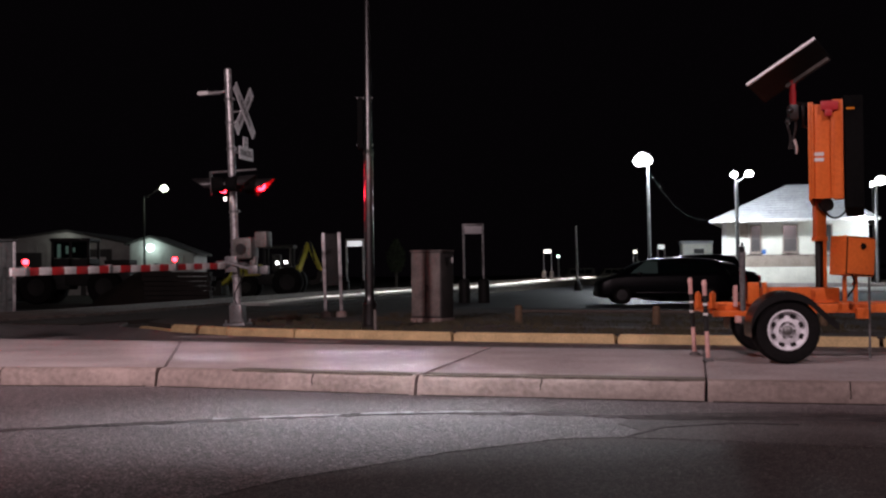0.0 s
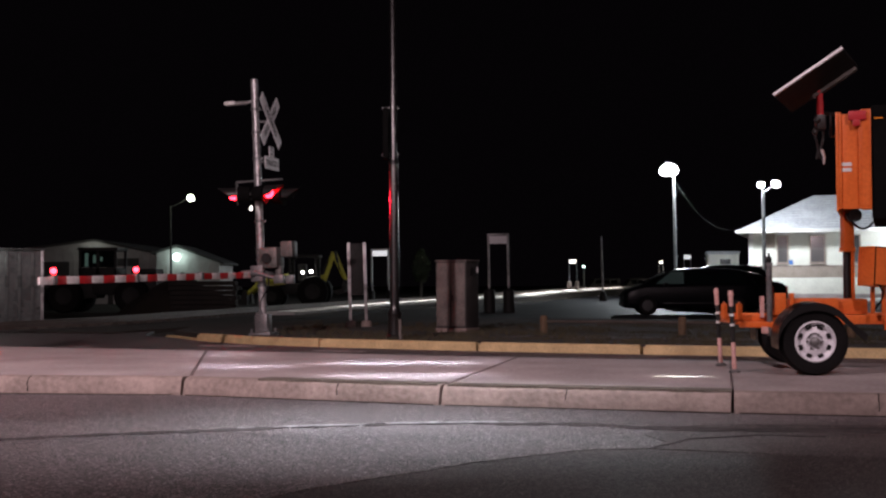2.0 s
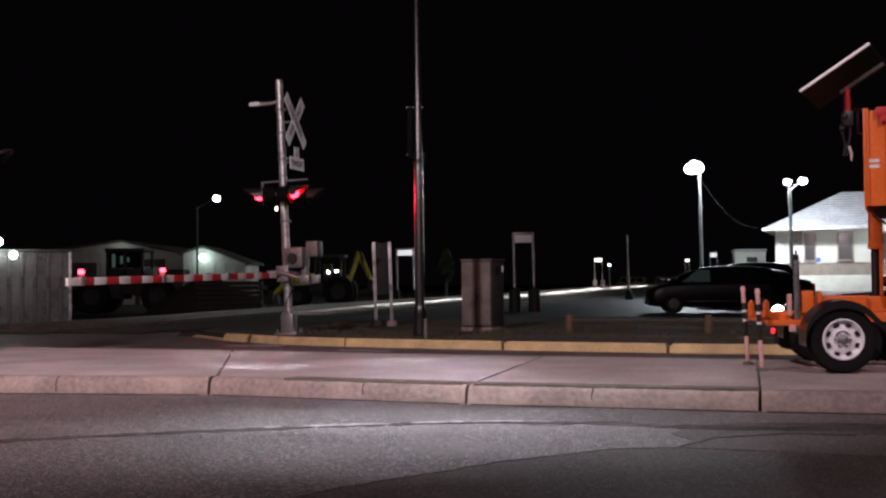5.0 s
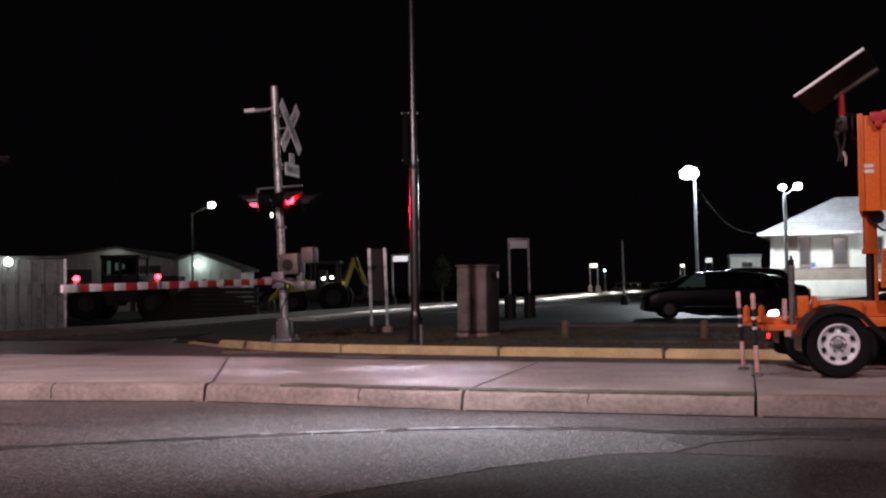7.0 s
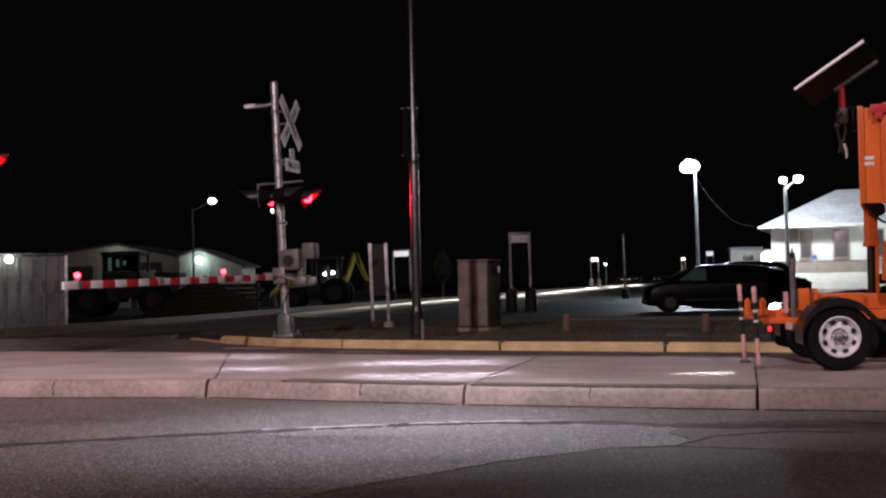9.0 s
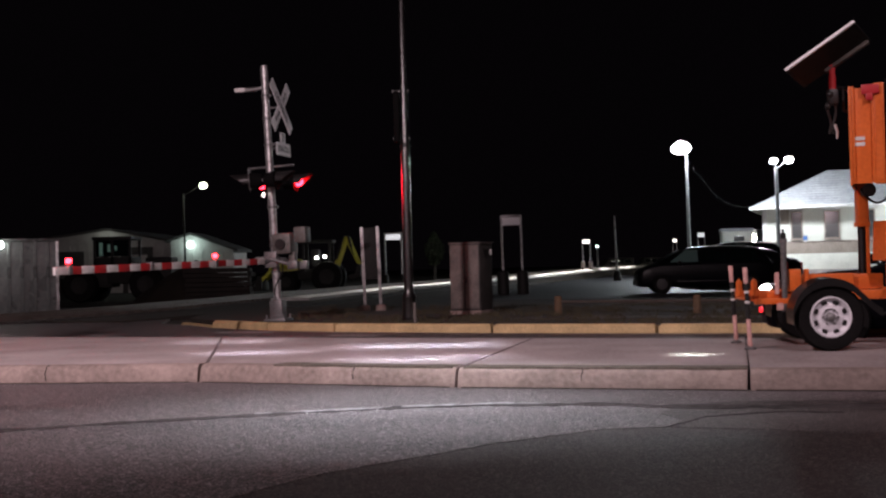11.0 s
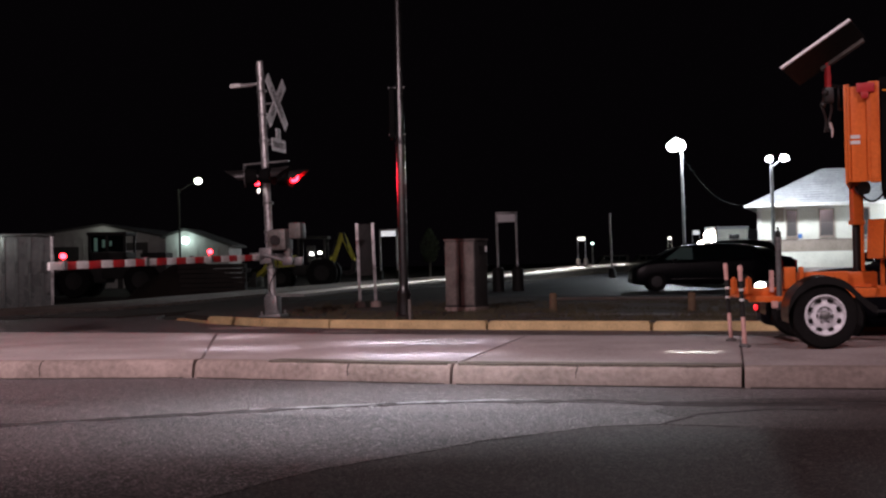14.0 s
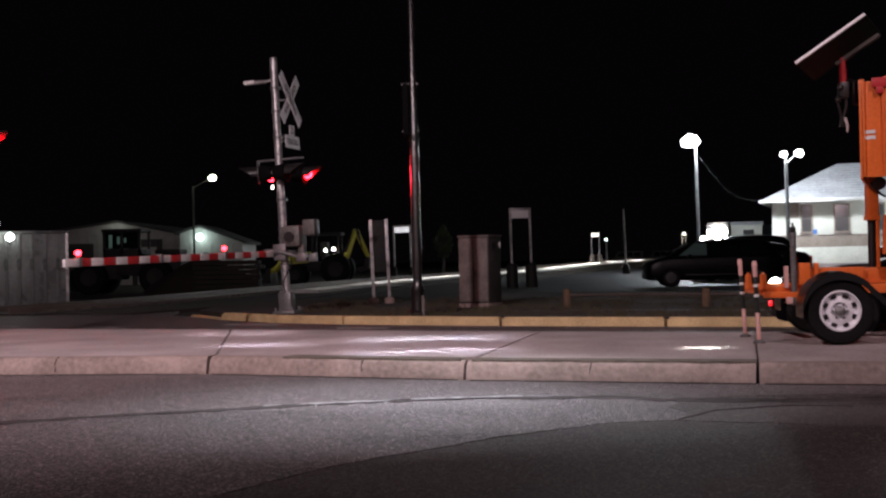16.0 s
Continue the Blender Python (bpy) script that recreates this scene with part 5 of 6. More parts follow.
ARRIVING = make_car("arriving_sedan", pose(20, 15.0, 0.0, 0, 0, -ARM_YAW), "dark sedan waiting at the gate with a lit headlight", SEDAN, (-1.4, 1.4), (-0.7, 1.5, 0.95, 1.30, 0.84), True, 0.13)
# glowing red discs stand in for the flashers' reflection on the bumper
for dx in (-0.06, 0.06):
    bm = BM()
    rod(bm, (-2.30, -0.66 + dx * 1.6, 0.46), (-2.34, -0.66 + dx * 1.6, 0.46), 0.028, 0.028, 12)
    part("flasher_glint", bm, M["red_dim"], ARRIVING, "small glowing red disc for the flashers' reflection")


# ---- yard lamps
def lamp_pole(x, y, z, height, heads, glow_key, label, r=0.13, post="steel"):
    p = thing("yard_lamp", pose(x, y, z, 0, -0.6, 0), label, "lamp post", "yard lamps")
    bm = BM()
    lathe(bm, [(r * 1.6, 0.0), (r * 1.6, 0.3), (r, 0.35), (r * 0.7, height), (0.02, height + 0.02)], 16)
    part("pole", bm, M[post], p)
    for dx, dz, w in heads:
        bm = BM()
        rod(bm, (0, 0, height - 0.1), (dx * 0.8, 0, height + dz), 0.3 * r)
        part("bracket", bm, M[post], p)
        bm = BM()
        box(bm, dx - w * 0.3, dx + w * 0.3, -0.2, 0.2, height + dz + w * 0.46, height + dz + w * 0.56, 0.03)
        part("lamp_cover", bm, M["steel"], p)
        bm = BM()
        ball(bm, (dx, -0.05, height + dz + w * 0.1), w * 0.5, 0.8)
        part("lamp_glass", bm, M[glow_key], p, "glowing lamp glass").visible_shadow = False
    return p


# heads added to the first lamp to fill out the width of its glare
lamp_pole(14.85, 85.0, 0.0, 9.0, [(-0.60, 0.10, 0.92), (-0.18, 0.14, 0.98), (-0.42, 0.42, 0.66)], "lamp_glow", "tall steel yard lamp, its heads clustered to stand for glare")
lamp_pole(21.05, 84.5, 0.0, 7.6, [(-0.15, 0.47, 0.54), (0.92, 0.5, 0.62)], "lamp_glow", "steel lamp post with two floodlights", 0.16)
lamp_pole(31.2, 85.0, 0.0, 7.2, [(0.35, 0.4, 0.8)], "lamp_glow", "lamp post behind the station")
lamp_pole(51.0, 140.0, 0.0, 11.3, [(0.0, 0.2, 0.7)], "lamp_glow", "far lamp post behind the station")
lamp_pole(-15.1, 60.0, -0.05, 5.2, [(1.05, 0.35, 0.4)], "green_glow", "street lamp by the sheds", 0.06, "machine_dark")
lamp_pole(16.1, 165.0, 0.0, 3.5, [(0.0, 0.1, 0.4)], "aqua_glow", "small distant lamp post")


def bollard_lamp():
    p = thing("reflector_pole", pose(8.75, 77.0, 0.0, 0, -1.5, 0), "thin metal pole in a round dark base", "pole")
    bm = BM()
    lathe(bm, [(0.26, 0.0), (0.26, 0.35), (0.16, 0.62), (0.05, 0.66)], 16)
    part("base", bm, M["black"], p)
    bm = BM()
    rod(bm, (0, 0, 0.6), (0, 0, 4.2), 0.07, 0.05, 12)
    part("shaft", bm, M["galv"], p)


bollard_lamp()


# ---- station
def station():
    s = thing("station_building", pose(21.2, 90.0, 0.0, 0, 0, -18), "pale station building with a hipped shingle roof", "building")
    L, D, H = 10.5, 8.0, 5.05
    bm = BM()
    box(bm, 0, L, 0, D, 2.38, H)
    part("wall", bm, M["wall_white"], s, "pale rendered wall")
    bm = BM()
    box(bm, -0.06, L + 0.06, -0.06, D, 1.55, 2.38, 0.02)
    part("dado", bm, M["wall_tan"], s, "tan brick base")
    bm = BM()
    box(bm, -0.10, L + 0.10, -0.10, D, 2.38, 2.46, 0.02)
    part("sill_course", bm, M["kerb"], s)
    bm = BM()
    box(bm, -0.12, L + 0.12, -0.12, D, 0.35, 1.55, 0.02)
    part("base_wall", bm, M["wall_white"], s, "pale painted base wall")
    bm = BM()
    box(bm, -2.0, L + 6, -2.2, D, -0.1, 0.35, 0.03)
    part("plinth", bm, M["concrete"], s)
    bm = BM()
    ev, es, hp = 1.35, 0.78, 2.9
    base = [bm.verts.new(v) for v in ((-es, -ev, H), (L + es, -ev, H), (L + es, D + ev, H), (-es, D + ev, H))]
    ridge = [bm.verts.new(v) for v in ((4.6, D / 2, H + hp), (L - 3.5, D / 2, H + hp))]
    for f in ((base[0], base[1], ridge[1], ridge[0]), (base[1], base[2], ridge[1]), (base[2], base[3], ridge[0], ridge[1]), (base[3], base[0], ridge[0]), base[::-1]):
        bm.faces.new(f)
    bmesh.ops.recalc_face_normals(bm, faces=bm.faces)
    part("roof", bm, M["roof"], s, "pale grey shingle hipped roof")
    for i in range(1, 14):
        k = i / 14
        bm = BM()
        y, z, x0, x1 = -ev + (D / 2 + ev) * k, H + hp * k, -es + (4.6 + es) * k, L + es - (3.5 + es) * k
        box(bm, x0, x1, y - 0.03, y + 0.25, z - 0.02, z + 0.03)
        part("shingle_course", bm, M["roof"], s)
    for x0, x1, y0, y1 in ((-es - 0.03, L + es + 0.03, -ev - 0.05, -ev), (-es - 0.05, -es, -ev, D + ev)):
        bm = BM()
        box(bm, x0, x1, y0, y1, H - 0.16, H + 0.05, 0.01)
        part("fascia", bm, M["white"], s)
    bm = BM()
    box(bm, -es, L + es, -ev, D + ev, H - 0.10, H - 0.06)
    part("soffit", bm, M["wall_white"], s)
    for x, w in ((0.05, 0.28), (L - 0.3, 0.28)):
        bm = BM()
        box(bm, x, x + w, -0.07, 0.0, 2.46, H - 0.12, 0.01)
        part("corner_board", bm, M["white"], s)
    for x, w in ((2.16, 0.66), (4.52, 0.92), (7.0, 0.9)):
        win = thing_part("window", s, pose(x, -0.02, 2.62))
        for q in ((-0.1, 0.0, 0, 2.1), (w, w + 0.1, 0, 2.1), (0, w, 2.0, 2.1), (0, w, 0, 0.08)):
            bm = BM()
            box(bm, q[0], q[1], -0.06, 0.02, q[2], q[3])
            part("window_frame", bm, M["wall_tan"], win)
        bm = BM()
        box(bm, 0, w, -0.05, 0.02, 1.02, 1.09)
        part("glazing_bar", bm, M["dark_wood"], win)
        for z0, z1 in ((0.08, 1.02), (1.09, 2.0)):
            bm = BM()
            box(bm, 0, w, -0.02, 0.01, z0, z1)
            part("pane", bm, M["window"], win)
            bm = BM()
            box(bm, 0.04, w - 0.04, 0.012, 0.016, z0 + 0.04, z1 - 0.04)
            part("blind", bm, M["roof"], win)
        bm = BM()
        box(bm, -0.15, w + 0.15, -0.12, 0.02, -0.07, 0.0)
        part("window_sill", bm, M["kerb"], win)
        bm = BM()
        box(bm, -0.06, w + 0.06, -0.09, 0.0, 2.12, 2.28, 0.01)
        part("lintel", bm, M["white"], win)
    bm = BM()
    box(bm, 1.23, 1.95, -0.06, 0.0, 3.8, 4.86, 0.01)
    part("shutter", bm, M["wall_tan"], s, "dull brown shutter")
    for z0, z1, key in ((2.52, 2.86, "blue"), (2.40, 2.52, "white")):
        bm = BM()
        box(bm, 2.92, 3.22, -0.10, -0.06, z0, z1, 0.008)
        part("parking_sign", bm, M[key], s, "small blue and white sign")
    bm = BM()
    ball(bm, (L - 0.45, -1.75, 5.0), 0.24)
    part("wall_lamp", bm, M["lamp_glow"], s, "glowing wall lamp").visible_shadow = False
    bm = BM()
    rod(bm, (L - 0.45, -1.38, 5.0), (L - 0.45, -1.6, 5.0), 0.05)
    part("lamp_arm", bm, M["steel"], s)


station()


def annex():
    a = thing("station_annex", pose(21.2, 105.0, 0.0, 0, 0, -8), "small pale flat-roofed hut beside the station", "building")
    bm = BM()
    box(bm, 0, 2.62, 0, 3, 0, 3.75)
    part("wall", bm, M["wall_white"], a)
    bm = BM()
    box(bm, -0.1, 2.7, -0.2, 3.2, 3.75, 3.97, 0.02)
    part("roof", bm, M["roof"], a)
    bm = BM()
    box(bm, 1.0, 1.9, -0.05, 0.02, 2.85, 3.3, 0.01)
    part("window", bm, M["window"], a)


annex()
bm = BM()
pts = [Vector((14.9, 85, 8.3)).lerp(Vector((20.0, 89, 5.1)), k / 14) - Vector((0, 0, 1.0 * math.sin(math.pi * k / 14))) for k in range(15)]
wire = thing("overhead_wire", pose(0, 0, 0), "sagging wire from the lamp post to the station", "wire")
for p, q in zip(pts, pts[1:]):
    rod(bm, p, q, 0.011, 0.011, 6)
part("strand", bm, M["black"], wire)
bm = BM()
slab(bm, [(14.5, 66), (24, 64), (30, 72), (30, 87), (19, 87)], -0.1, 0.02)
setting("forecourt", bm, M["concrete"], "pale concrete forecourt before the station", "forecourt")


# ---- the yard across the track
def bungalow():
    b = thing("equipment_shed", pose(-11.85, 32.8, -0.02, 0, 0, 24) @ pose(-5.15, 0, 0), "ribbed zinc equipment shed beside the crossing", "shed")
    L, D, H = 5.15, 2.4, 2.08
    bm = BM()
    box(bm, 0, L, 0.02, D, 0.0, H)
    part("body", bm, M["corrugated"], b)
    k, rib = 0, BM()
    box(rib, -0.045, 0.045, -0.045, 0.0, 0.04, H - 0.04, 0.015)
    rib_mesh = mesh_of("rib", rib, M["corrugated"])
    while 0.12 + 0.34 * k < L:
        ob = new("rib", rib_mesh)
        ob.parent, ob.matrix_basis = b, pose(0.12 + 0.34 * k, 0.018, 0)
        k += 1
    bm = BM()
    box(bm, -0.06, L + 0.06, -0.08, D + 0.06, H, H + 0.07, 0.015)
    part("roof", bm, M["corrugated"], b)
    bm = BM()
    box(bm, L - 0.06, L + 0.02, -0.06, 0.016, 0, H, 0.01)
    part("corner_trim", bm, M["galv"], b)
    for x, z in ((3.62, 1.98), (3.25, 2.35)):
        bm = BM()
        rod(bm, (x, -0.05, z - 0.2), (x, -0.22, z), 0.025)
        part("lamp_arm", bm, M["steel"], b)
        bm = BM()
        ball(bm, (x, -0.26, z), 0.11)
        part("lamp_glass", bm, M["lamp_glow"], b, "glowing lamp glass").visible_shadow = False


bungalow()


def shed(x0, x1, y, eave, apex_x, apex, depth, label, eave_right=None):
    s = thing("shed_building", pose(0, y, -0.05), label, "building", "sheds across the track")
    bm = BM()
    right = eave if eave_right is None else eave_right
    prof = [(x0, 0), (x1, 0), (x1, right), (apex_x, apex), (x0, eave)]
    a = [bm.verts.new((x, 0, z)) for x, z in prof]
    b = [bm.verts.new((x, depth, z)) for x, z in prof]
    bm.faces.new(a), bm.faces.new(b[::-1])
    for j in range(5):
        bm.faces.new((a[j], a[(j + 1) % 5], b[(j + 1) % 5], b[j]))
    bmesh.ops.recalc_face_normals(bm, faces=bm.faces)
    part("wall", bm, M["shed_wall"], s)
    for p, q in (((x0, eave), (apex_x, apex)), ((apex_x, apex), (x1, right))):
        bm = BM()
        e = Vector((q[0] - p[0], 0, q[1] - p[1])).normalized() * 0.3
        A, B = Vector((p[0], -0.3, p[1])), Vector((q[0], -0.3, q[1]))
        if p[0] == x0:
            A -= e
        else:
            B += e
        v = [bm.verts.new(w + Vector((0, o, h))) for w in (A, B) for o, h in ((0, 0.01), (depth + 0.6, 0.01), (depth + 0.6, 0.14), (0, 0.14))]
        for f in ((0, 1, 2, 3), (4, 7, 6, 5), (0, 4, 5, 1), (1, 5, 6, 2), (2, 6, 7, 3), (3, 7, 4, 0)):
            bm.faces.new([v[j] for j in f])
        bmesh.ops.recalc_face_normals(bm, faces=bm.faces)
        part("roof", bm, M["dark_wood"], s)
    n = int((x1 - x0) / 0.6)
    seam = BM()
    box(seam, -0.03, 0.03, -0.035, 0.0, 0.0, min(eave, right) - 0.05)
    seam_mesh = mesh_of("siding_seam", seam, M["shed_wall"])
    for k in range(1, n):
        ob = new("siding_seam", seam_mesh)
        ob.parent, ob.matrix_basis = s, pose(x0 + (x1 - x0) * k / n, 0, 0)
    return s


big = shed(-30.5, -19.7, 75.0, 3.15, -23.8, 4.0, 14, "long white steel-sided shed with a low gable")
small = shed(-18.75, -14.95, 71.0, 3.1, -17.55, 3.47, 4, "small white gabled shed with a wall lamp", 2.5)
door = thing_part("garage_door", big, pose(-22.9, -0.05, 0))
bm = BM()
for q in ((0, 0.35, 0, 2.9), (1.6, 1.95, 0, 2.9), (0.35, 1.6, 2.4, 2.9)):
    box(bm, q[0], q[1], -0.06, 0.03, q[2], q[3], 0.01)
part("door_frame", bm, M["dark_wood"], door)
bm = BM()
box(bm, 0.35, 1.6, -0.02, 0.03, 0, 2.4)
part("door_leaf", bm, M["white"], door)
door = thing_part("garage_door", big, pose(-27.4, -0.05, 0))
bm = BM()
box(bm, 0, 2.0, -0.03, 0.03, 0, 2.7)
part("door_leaf", bm, M["dark_wood"], door)
bm = BM()
box(bm, -18.5, -17.6, -0.04, 0.02, 0.5, 1.15, 0.01)
part("window", bm, M["window"], small)
bm = BM()
ball(bm, (-17.47, -0.35, 2.86), 0.22)
part("wall_lamp", bm, M["aqua_glow"], small, "glowing wall lamp").visible_shadow = False
bm = BM()
rod(bm, (-17.47, 0, 2.95), (-17.47, -0.3, 2.95), 0.04)
part("lamp_arm", bm, M["steel"], small)


def big_wheel(parent, x, y, r):
    w = thing_part("wheel", parent, pose(x, y, r))
    bm = BM()
    lathe(bm, [(r * 0.5, -r * 0.3), (r * 0.92, -r * 0.32), (r, -r * 0.2), (r, r * 0.2), (r * 0.92, r * 0.32), (r * 0.5, r * 0.3), (r * 0.5, -r * 0.3)], 28, pose(0, 0, 0, 90, 0, 0), False)
    part("tyre", bm, M["rubber"], w)
    bm = BM()
    lathe(bm, [(0.05, -r * 0.22), (r * 0.5, -r * 0.28), (r * 0.5, r * 0.28), (0.05, r * 0.22)], 20, pose(0, 0, 0, 90, 0, 0))
    part("rim", bm, M["machine_dark"], w)


def loader():
    m = thing("wheel_loader", pose(-15.35, 50.0, -0.05), "dark wheel loader with a lit green-tinted cab", "loader")
    for x in (-1.45, 1.35):
        for y in (-0.9, 0.9):
            big_wheel(m, x, y, 0.72)
    bm = BM()
    box(bm, -0.4, 2.35, -0.75, 0.75, 0.75, 1.62, 0.12)
    box(bm, 1.2, 2.3, -0.6, 0.6, 1.62, 1.85, 0.08)
    part("engine_hood", bm, M["machine_dark"], m)
    bm = BM()
    box(bm, -1.9, -0.2, -0.6, 0.6, 0.6, 1.25, 0.1)
    part("front_frame", bm, M["machine_dark"], m)
    cab = thing_part("cab", m, pose(-0.15, 0, 1.5))
    bm = BM()
    for x in (-0.75, 0.0, 0.75):
        for y in (-0.7, 0.7):
            box(bm, x - 0.05, x + 0.05, y - 0.05, y + 0.05, 0, 1.1)
    box(bm, -0.85, 0.85, -0.8, 0.8, 1.1, 1.25, 0.05)
    box(bm, -0.8, 0.8, -0.75, 0.75, -0.1, 0.40, 0.03)
    part("cab_frame", bm, M["machine_dark"], cab)
    for x0, x1 in ((-0.69, -0.06), (0.06, 0.69)):
        bm = BM()
        box(bm, x0, x1, -0.715, -0.70, 0.41, 1.09)
        part("cab_window", bm, M["glass"], cab, "dark cab glass")
    # faintly glowing plates on the glass stand in for light through the cab
    for x0, x1, z0, z1 in ((-0.55, -0.40, 0.45, 1.0), (-0.20, -0.08, 0.6, 0.92), (0.10, 0.2, 0.66, 0.86)):
        bm = BM()
        box(bm, x0, x1, -0.724, -0.716, z0, z1, 0.003)
        part("cab_light_plate", bm, M["cab_glow"], cab, "pale green plate standing for light seen in the cab")
    bm = BM()
    for y in (-0.5, 0.5):
        rod(bm, (-1.2, y, 1.2), (-2.4, y, 0.7), 0.12, 0.1)
    part("lift_arm", bm, M["machine_dark"], m)
    bm = BM()
    slab(bm, [(-3.1, 0.1), (-2.3, 0.1), (-2.2, 1.0), (-2.4, 1.05), (-2.6, 0.45)], -1.2, 1.2, pose(0, 0, 0, 90, 0, 0))
    part("bucket", bm, M["machine_dark"], m)


loader()


def tie_stack():
    s = thing("timber_stack", pose(-10.6, 47.0, -0.05), "stack of dark railway timbers beside a soil heap", "timber stack")
    bm = BM()
    box(bm, -1.3, 1.3, -0.1, 0.1, 0.0, 0.17, 0.015)
    me = mesh_of("timber", bm, M["old_timber"])
    rng = random.Random(5)
    for row in range(7):
        for col in range(5):
            ob = new("timber", me)
            ob.parent = s
            ob.matrix_basis = pose(rng.uniform(-0.1, 0.1), 0.24 * col, 0.19 * row, 0, 0, rng.uniform(-1.5, 1.5))


tie_stack()
bm = BM()
bmesh.ops.create_grid(bm, x_segments=40, y_segments=24, size=1.0)
for v in bm.verts:
    r = math.hypot(v.co.x, v.co.y)
    h = max(0.0, 1 - r) ** 0.8 * 1.7
    v.co = Vector((v.co.x * 2.6, v.co.y * 2.0, h + (0.12 * noise.noise(v.co * 4) if r < 1 else -0.1)))
heap = new("soil_mound", mesh_of("soil_mound", bm, M["dirt"], 60))
heap.location = (-11.9, 49.0, -0.06)
tagged(heap, "heap of dark loose soil beside stacked timbers", "soil heap")


def backhoe():
    b = thing("backhoe", pose(-8.8, 62.0, -0.05) @ Matrix.Scale(1.127, 4), "yellow-green backhoe with its boom folded up", "backhoe")
    for x, r in ((-1.2, 0.5), (0.7, 0.72)):
        for y in (-0.8, 0.8):
            big_wheel(b, x, y, r)
    bm = BM()
    slab(bm, [(-2.1, 0.95), (-0.6, 1.05), (-0.6, 1.55), (-1.9, 1.35)], -0.5, 0.5, pose(0, 0, 0, 90, 0, 0))
    part("engine_hood", bm, M["machine_yellow"], b)
    bm = BM()
    box(bm, -0.7, 1.2, -0.45, 0.45, 0.6, 1.1, 0.06)
    part("chassis", bm, M["machine_dark"], b)
    cab = thing_part("cab", b, pose(0.2, 0, 1.1))
    bm = BM()
    for x in (-0.6, 0.6):
        for y in (-0.6, 0.6):
            box(bm, x - 0.05, x + 0.05, y - 0.05, y + 0.05, 0, 1.2)
    box(bm, -0.75, 0.75, -0.7, 0.7, 1.2, 1.32, 0.04)
    box(bm, -0.3, 0.1, -0.2, 0.2, 0.1, 0.9, 0.08)
    part("cab_frame", bm, M["machine_dark"], cab)
    for x in (0.02, 0.40):
        bm = BM()
        ball(bm, (x, -0.74, 0.50 + x * 0.12), 0.078, 0.8)
        part("work_light", bm, M["car_glow"], cab, "lit work light")
    bm = BM()
    for p, q, r0, r1 in (((0.98, 0, 1.0), (1.55, 0, 2.55), 0.15, 0.13), ((1.55, 0, 2.55), (2.12, 0, 1.25), 0.13, 0.10)):
        p, q = Vector(p), Vector(q)
        rod(bm, p, q, r0, r1, 4)
    part("boom", bm, M["machine_yellow"], b)
    for p, q in (((1.05, -0.12, 1.5), (1.45, -0.12, 2.6)), ((1.62, -0.1, 2.6), (1.85, -0.1, 1.7)), ((1.15, 0.12, 1.2), (1.5, 0.12, 2.2))):
        bm = BM()
        rod(bm, p, Vector(p).lerp(Vector(q), 0.6), 0.06, 0.06, 10)
        rod(bm, Vector(p).lerp(Vector(q), 0.6), q, 0.032, 0.032, 8)
        part("hydraulic_ram", bm, M["machine_dark"], b)
    for y in (-0.62, 0.62):
        bm = BM()
        rod(bm, (-0.75, y, 1.25), (-1.75, y, 1.15), 0.1, 0.09, 4)
        rod(bm, (-1.75, y, 1.15), (-2.45, y, 0.55), 0.09, 0.08, 4)
        part("lift_arm", bm, M["machine_yellow"], b)
    bm = BM()
    slab(bm, [(-2.95, 0.12), (-2.3, 0.12), (-2.35, 0.8), (-2.5, 0.82), (-2.6, 0.35), (-2.95, 0.2)], -0.95, 0.95, pose(0, 0, 0, 90, 0, 0))
    part("front_bucket", bm, M["machine_dark"], b)
    bm = BM()
    slab(bm, [(1.55, 0.75), (1.75, 0.55), (2.15, 0.7), (2.22, 1.2), (2.02, 1.3), (1.95, 0.85)], -0.25, 0.25, pose(0, 0, 0, 90, 0, 0))
    part("bucket", bm, M["machine_dark"], b)
    bm = BM()
    slab(bm, [(0.75, 0.05), (1.05, 0.05), (1.15, 0.95), (0.85, 0.95)], -0.95, -0.8, pose(0, 0, 0, 90, 0, 0))
    part("stabiliser", bm, M["machine_yellow"], b)


backhoe()


# ---- far trees, just caught by the lamps
def tree(x, y, height, spread, seed):
    t = thing("tree", pose(x, y, -0.05), "dark leafy tree at the edge of the lamplight", "tree", "far trees")
    rng = random.Random(seed)
    bm = BM()
    rod(bm, (0, 0, 0), (0.1, 0, height * 0.5), 0.18, 0.10, 10)
    for k in range(7):
        a = 2 * math.pi * k / 7
        rod(bm, (0.05, 0, height * (0.3 + 0.03 * k)), (math.cos(a) * spread * 0.6, math.sin(a) * spread * 0.6, height * (0.55 + 0.05 * k)), 0.07, 0.02, 6)
    part("trunk", bm, M["tie"], t)
    verts, faces = [], []
    for k in range(1400):
        a, r, h = rng.uniform(0, 2 * math.pi), rng.random() ** 0.5, rng.random()
        w = spread * math.sin(math.pi * (0.15 + 0.8 * h)) * (0.75 + 0.35 * noise.noise(Vector((a, h * 4, seed))))
        c = Vector((math.cos(a) * r * w, math.sin(a) * r * w, height * (0.32 + 0.68 * h)))
        q = Euler((rng.uniform(0, 3), rng.uniform(0, 3), rng.uniform(0, 3))).to_matrix()
        i = len(verts)
        s = rng.uniform(0.07, 0.16)
        verts += [c + q @ Vector(v) * s for v in ((-1, 0, 0), (0, -0.5, 0.1), (1, 0, 0), (0, 0.5, 0.1))]
        faces.append((i, i + 1, i + 2, i + 3))
    me = bpy.data.meshes.new("crown")
    me.from_pydata([tuple(v) for v in verts], [], faces)
    me.materials.append(M["leaf"])
    crown = new("crown", me)
    crown.parent = t


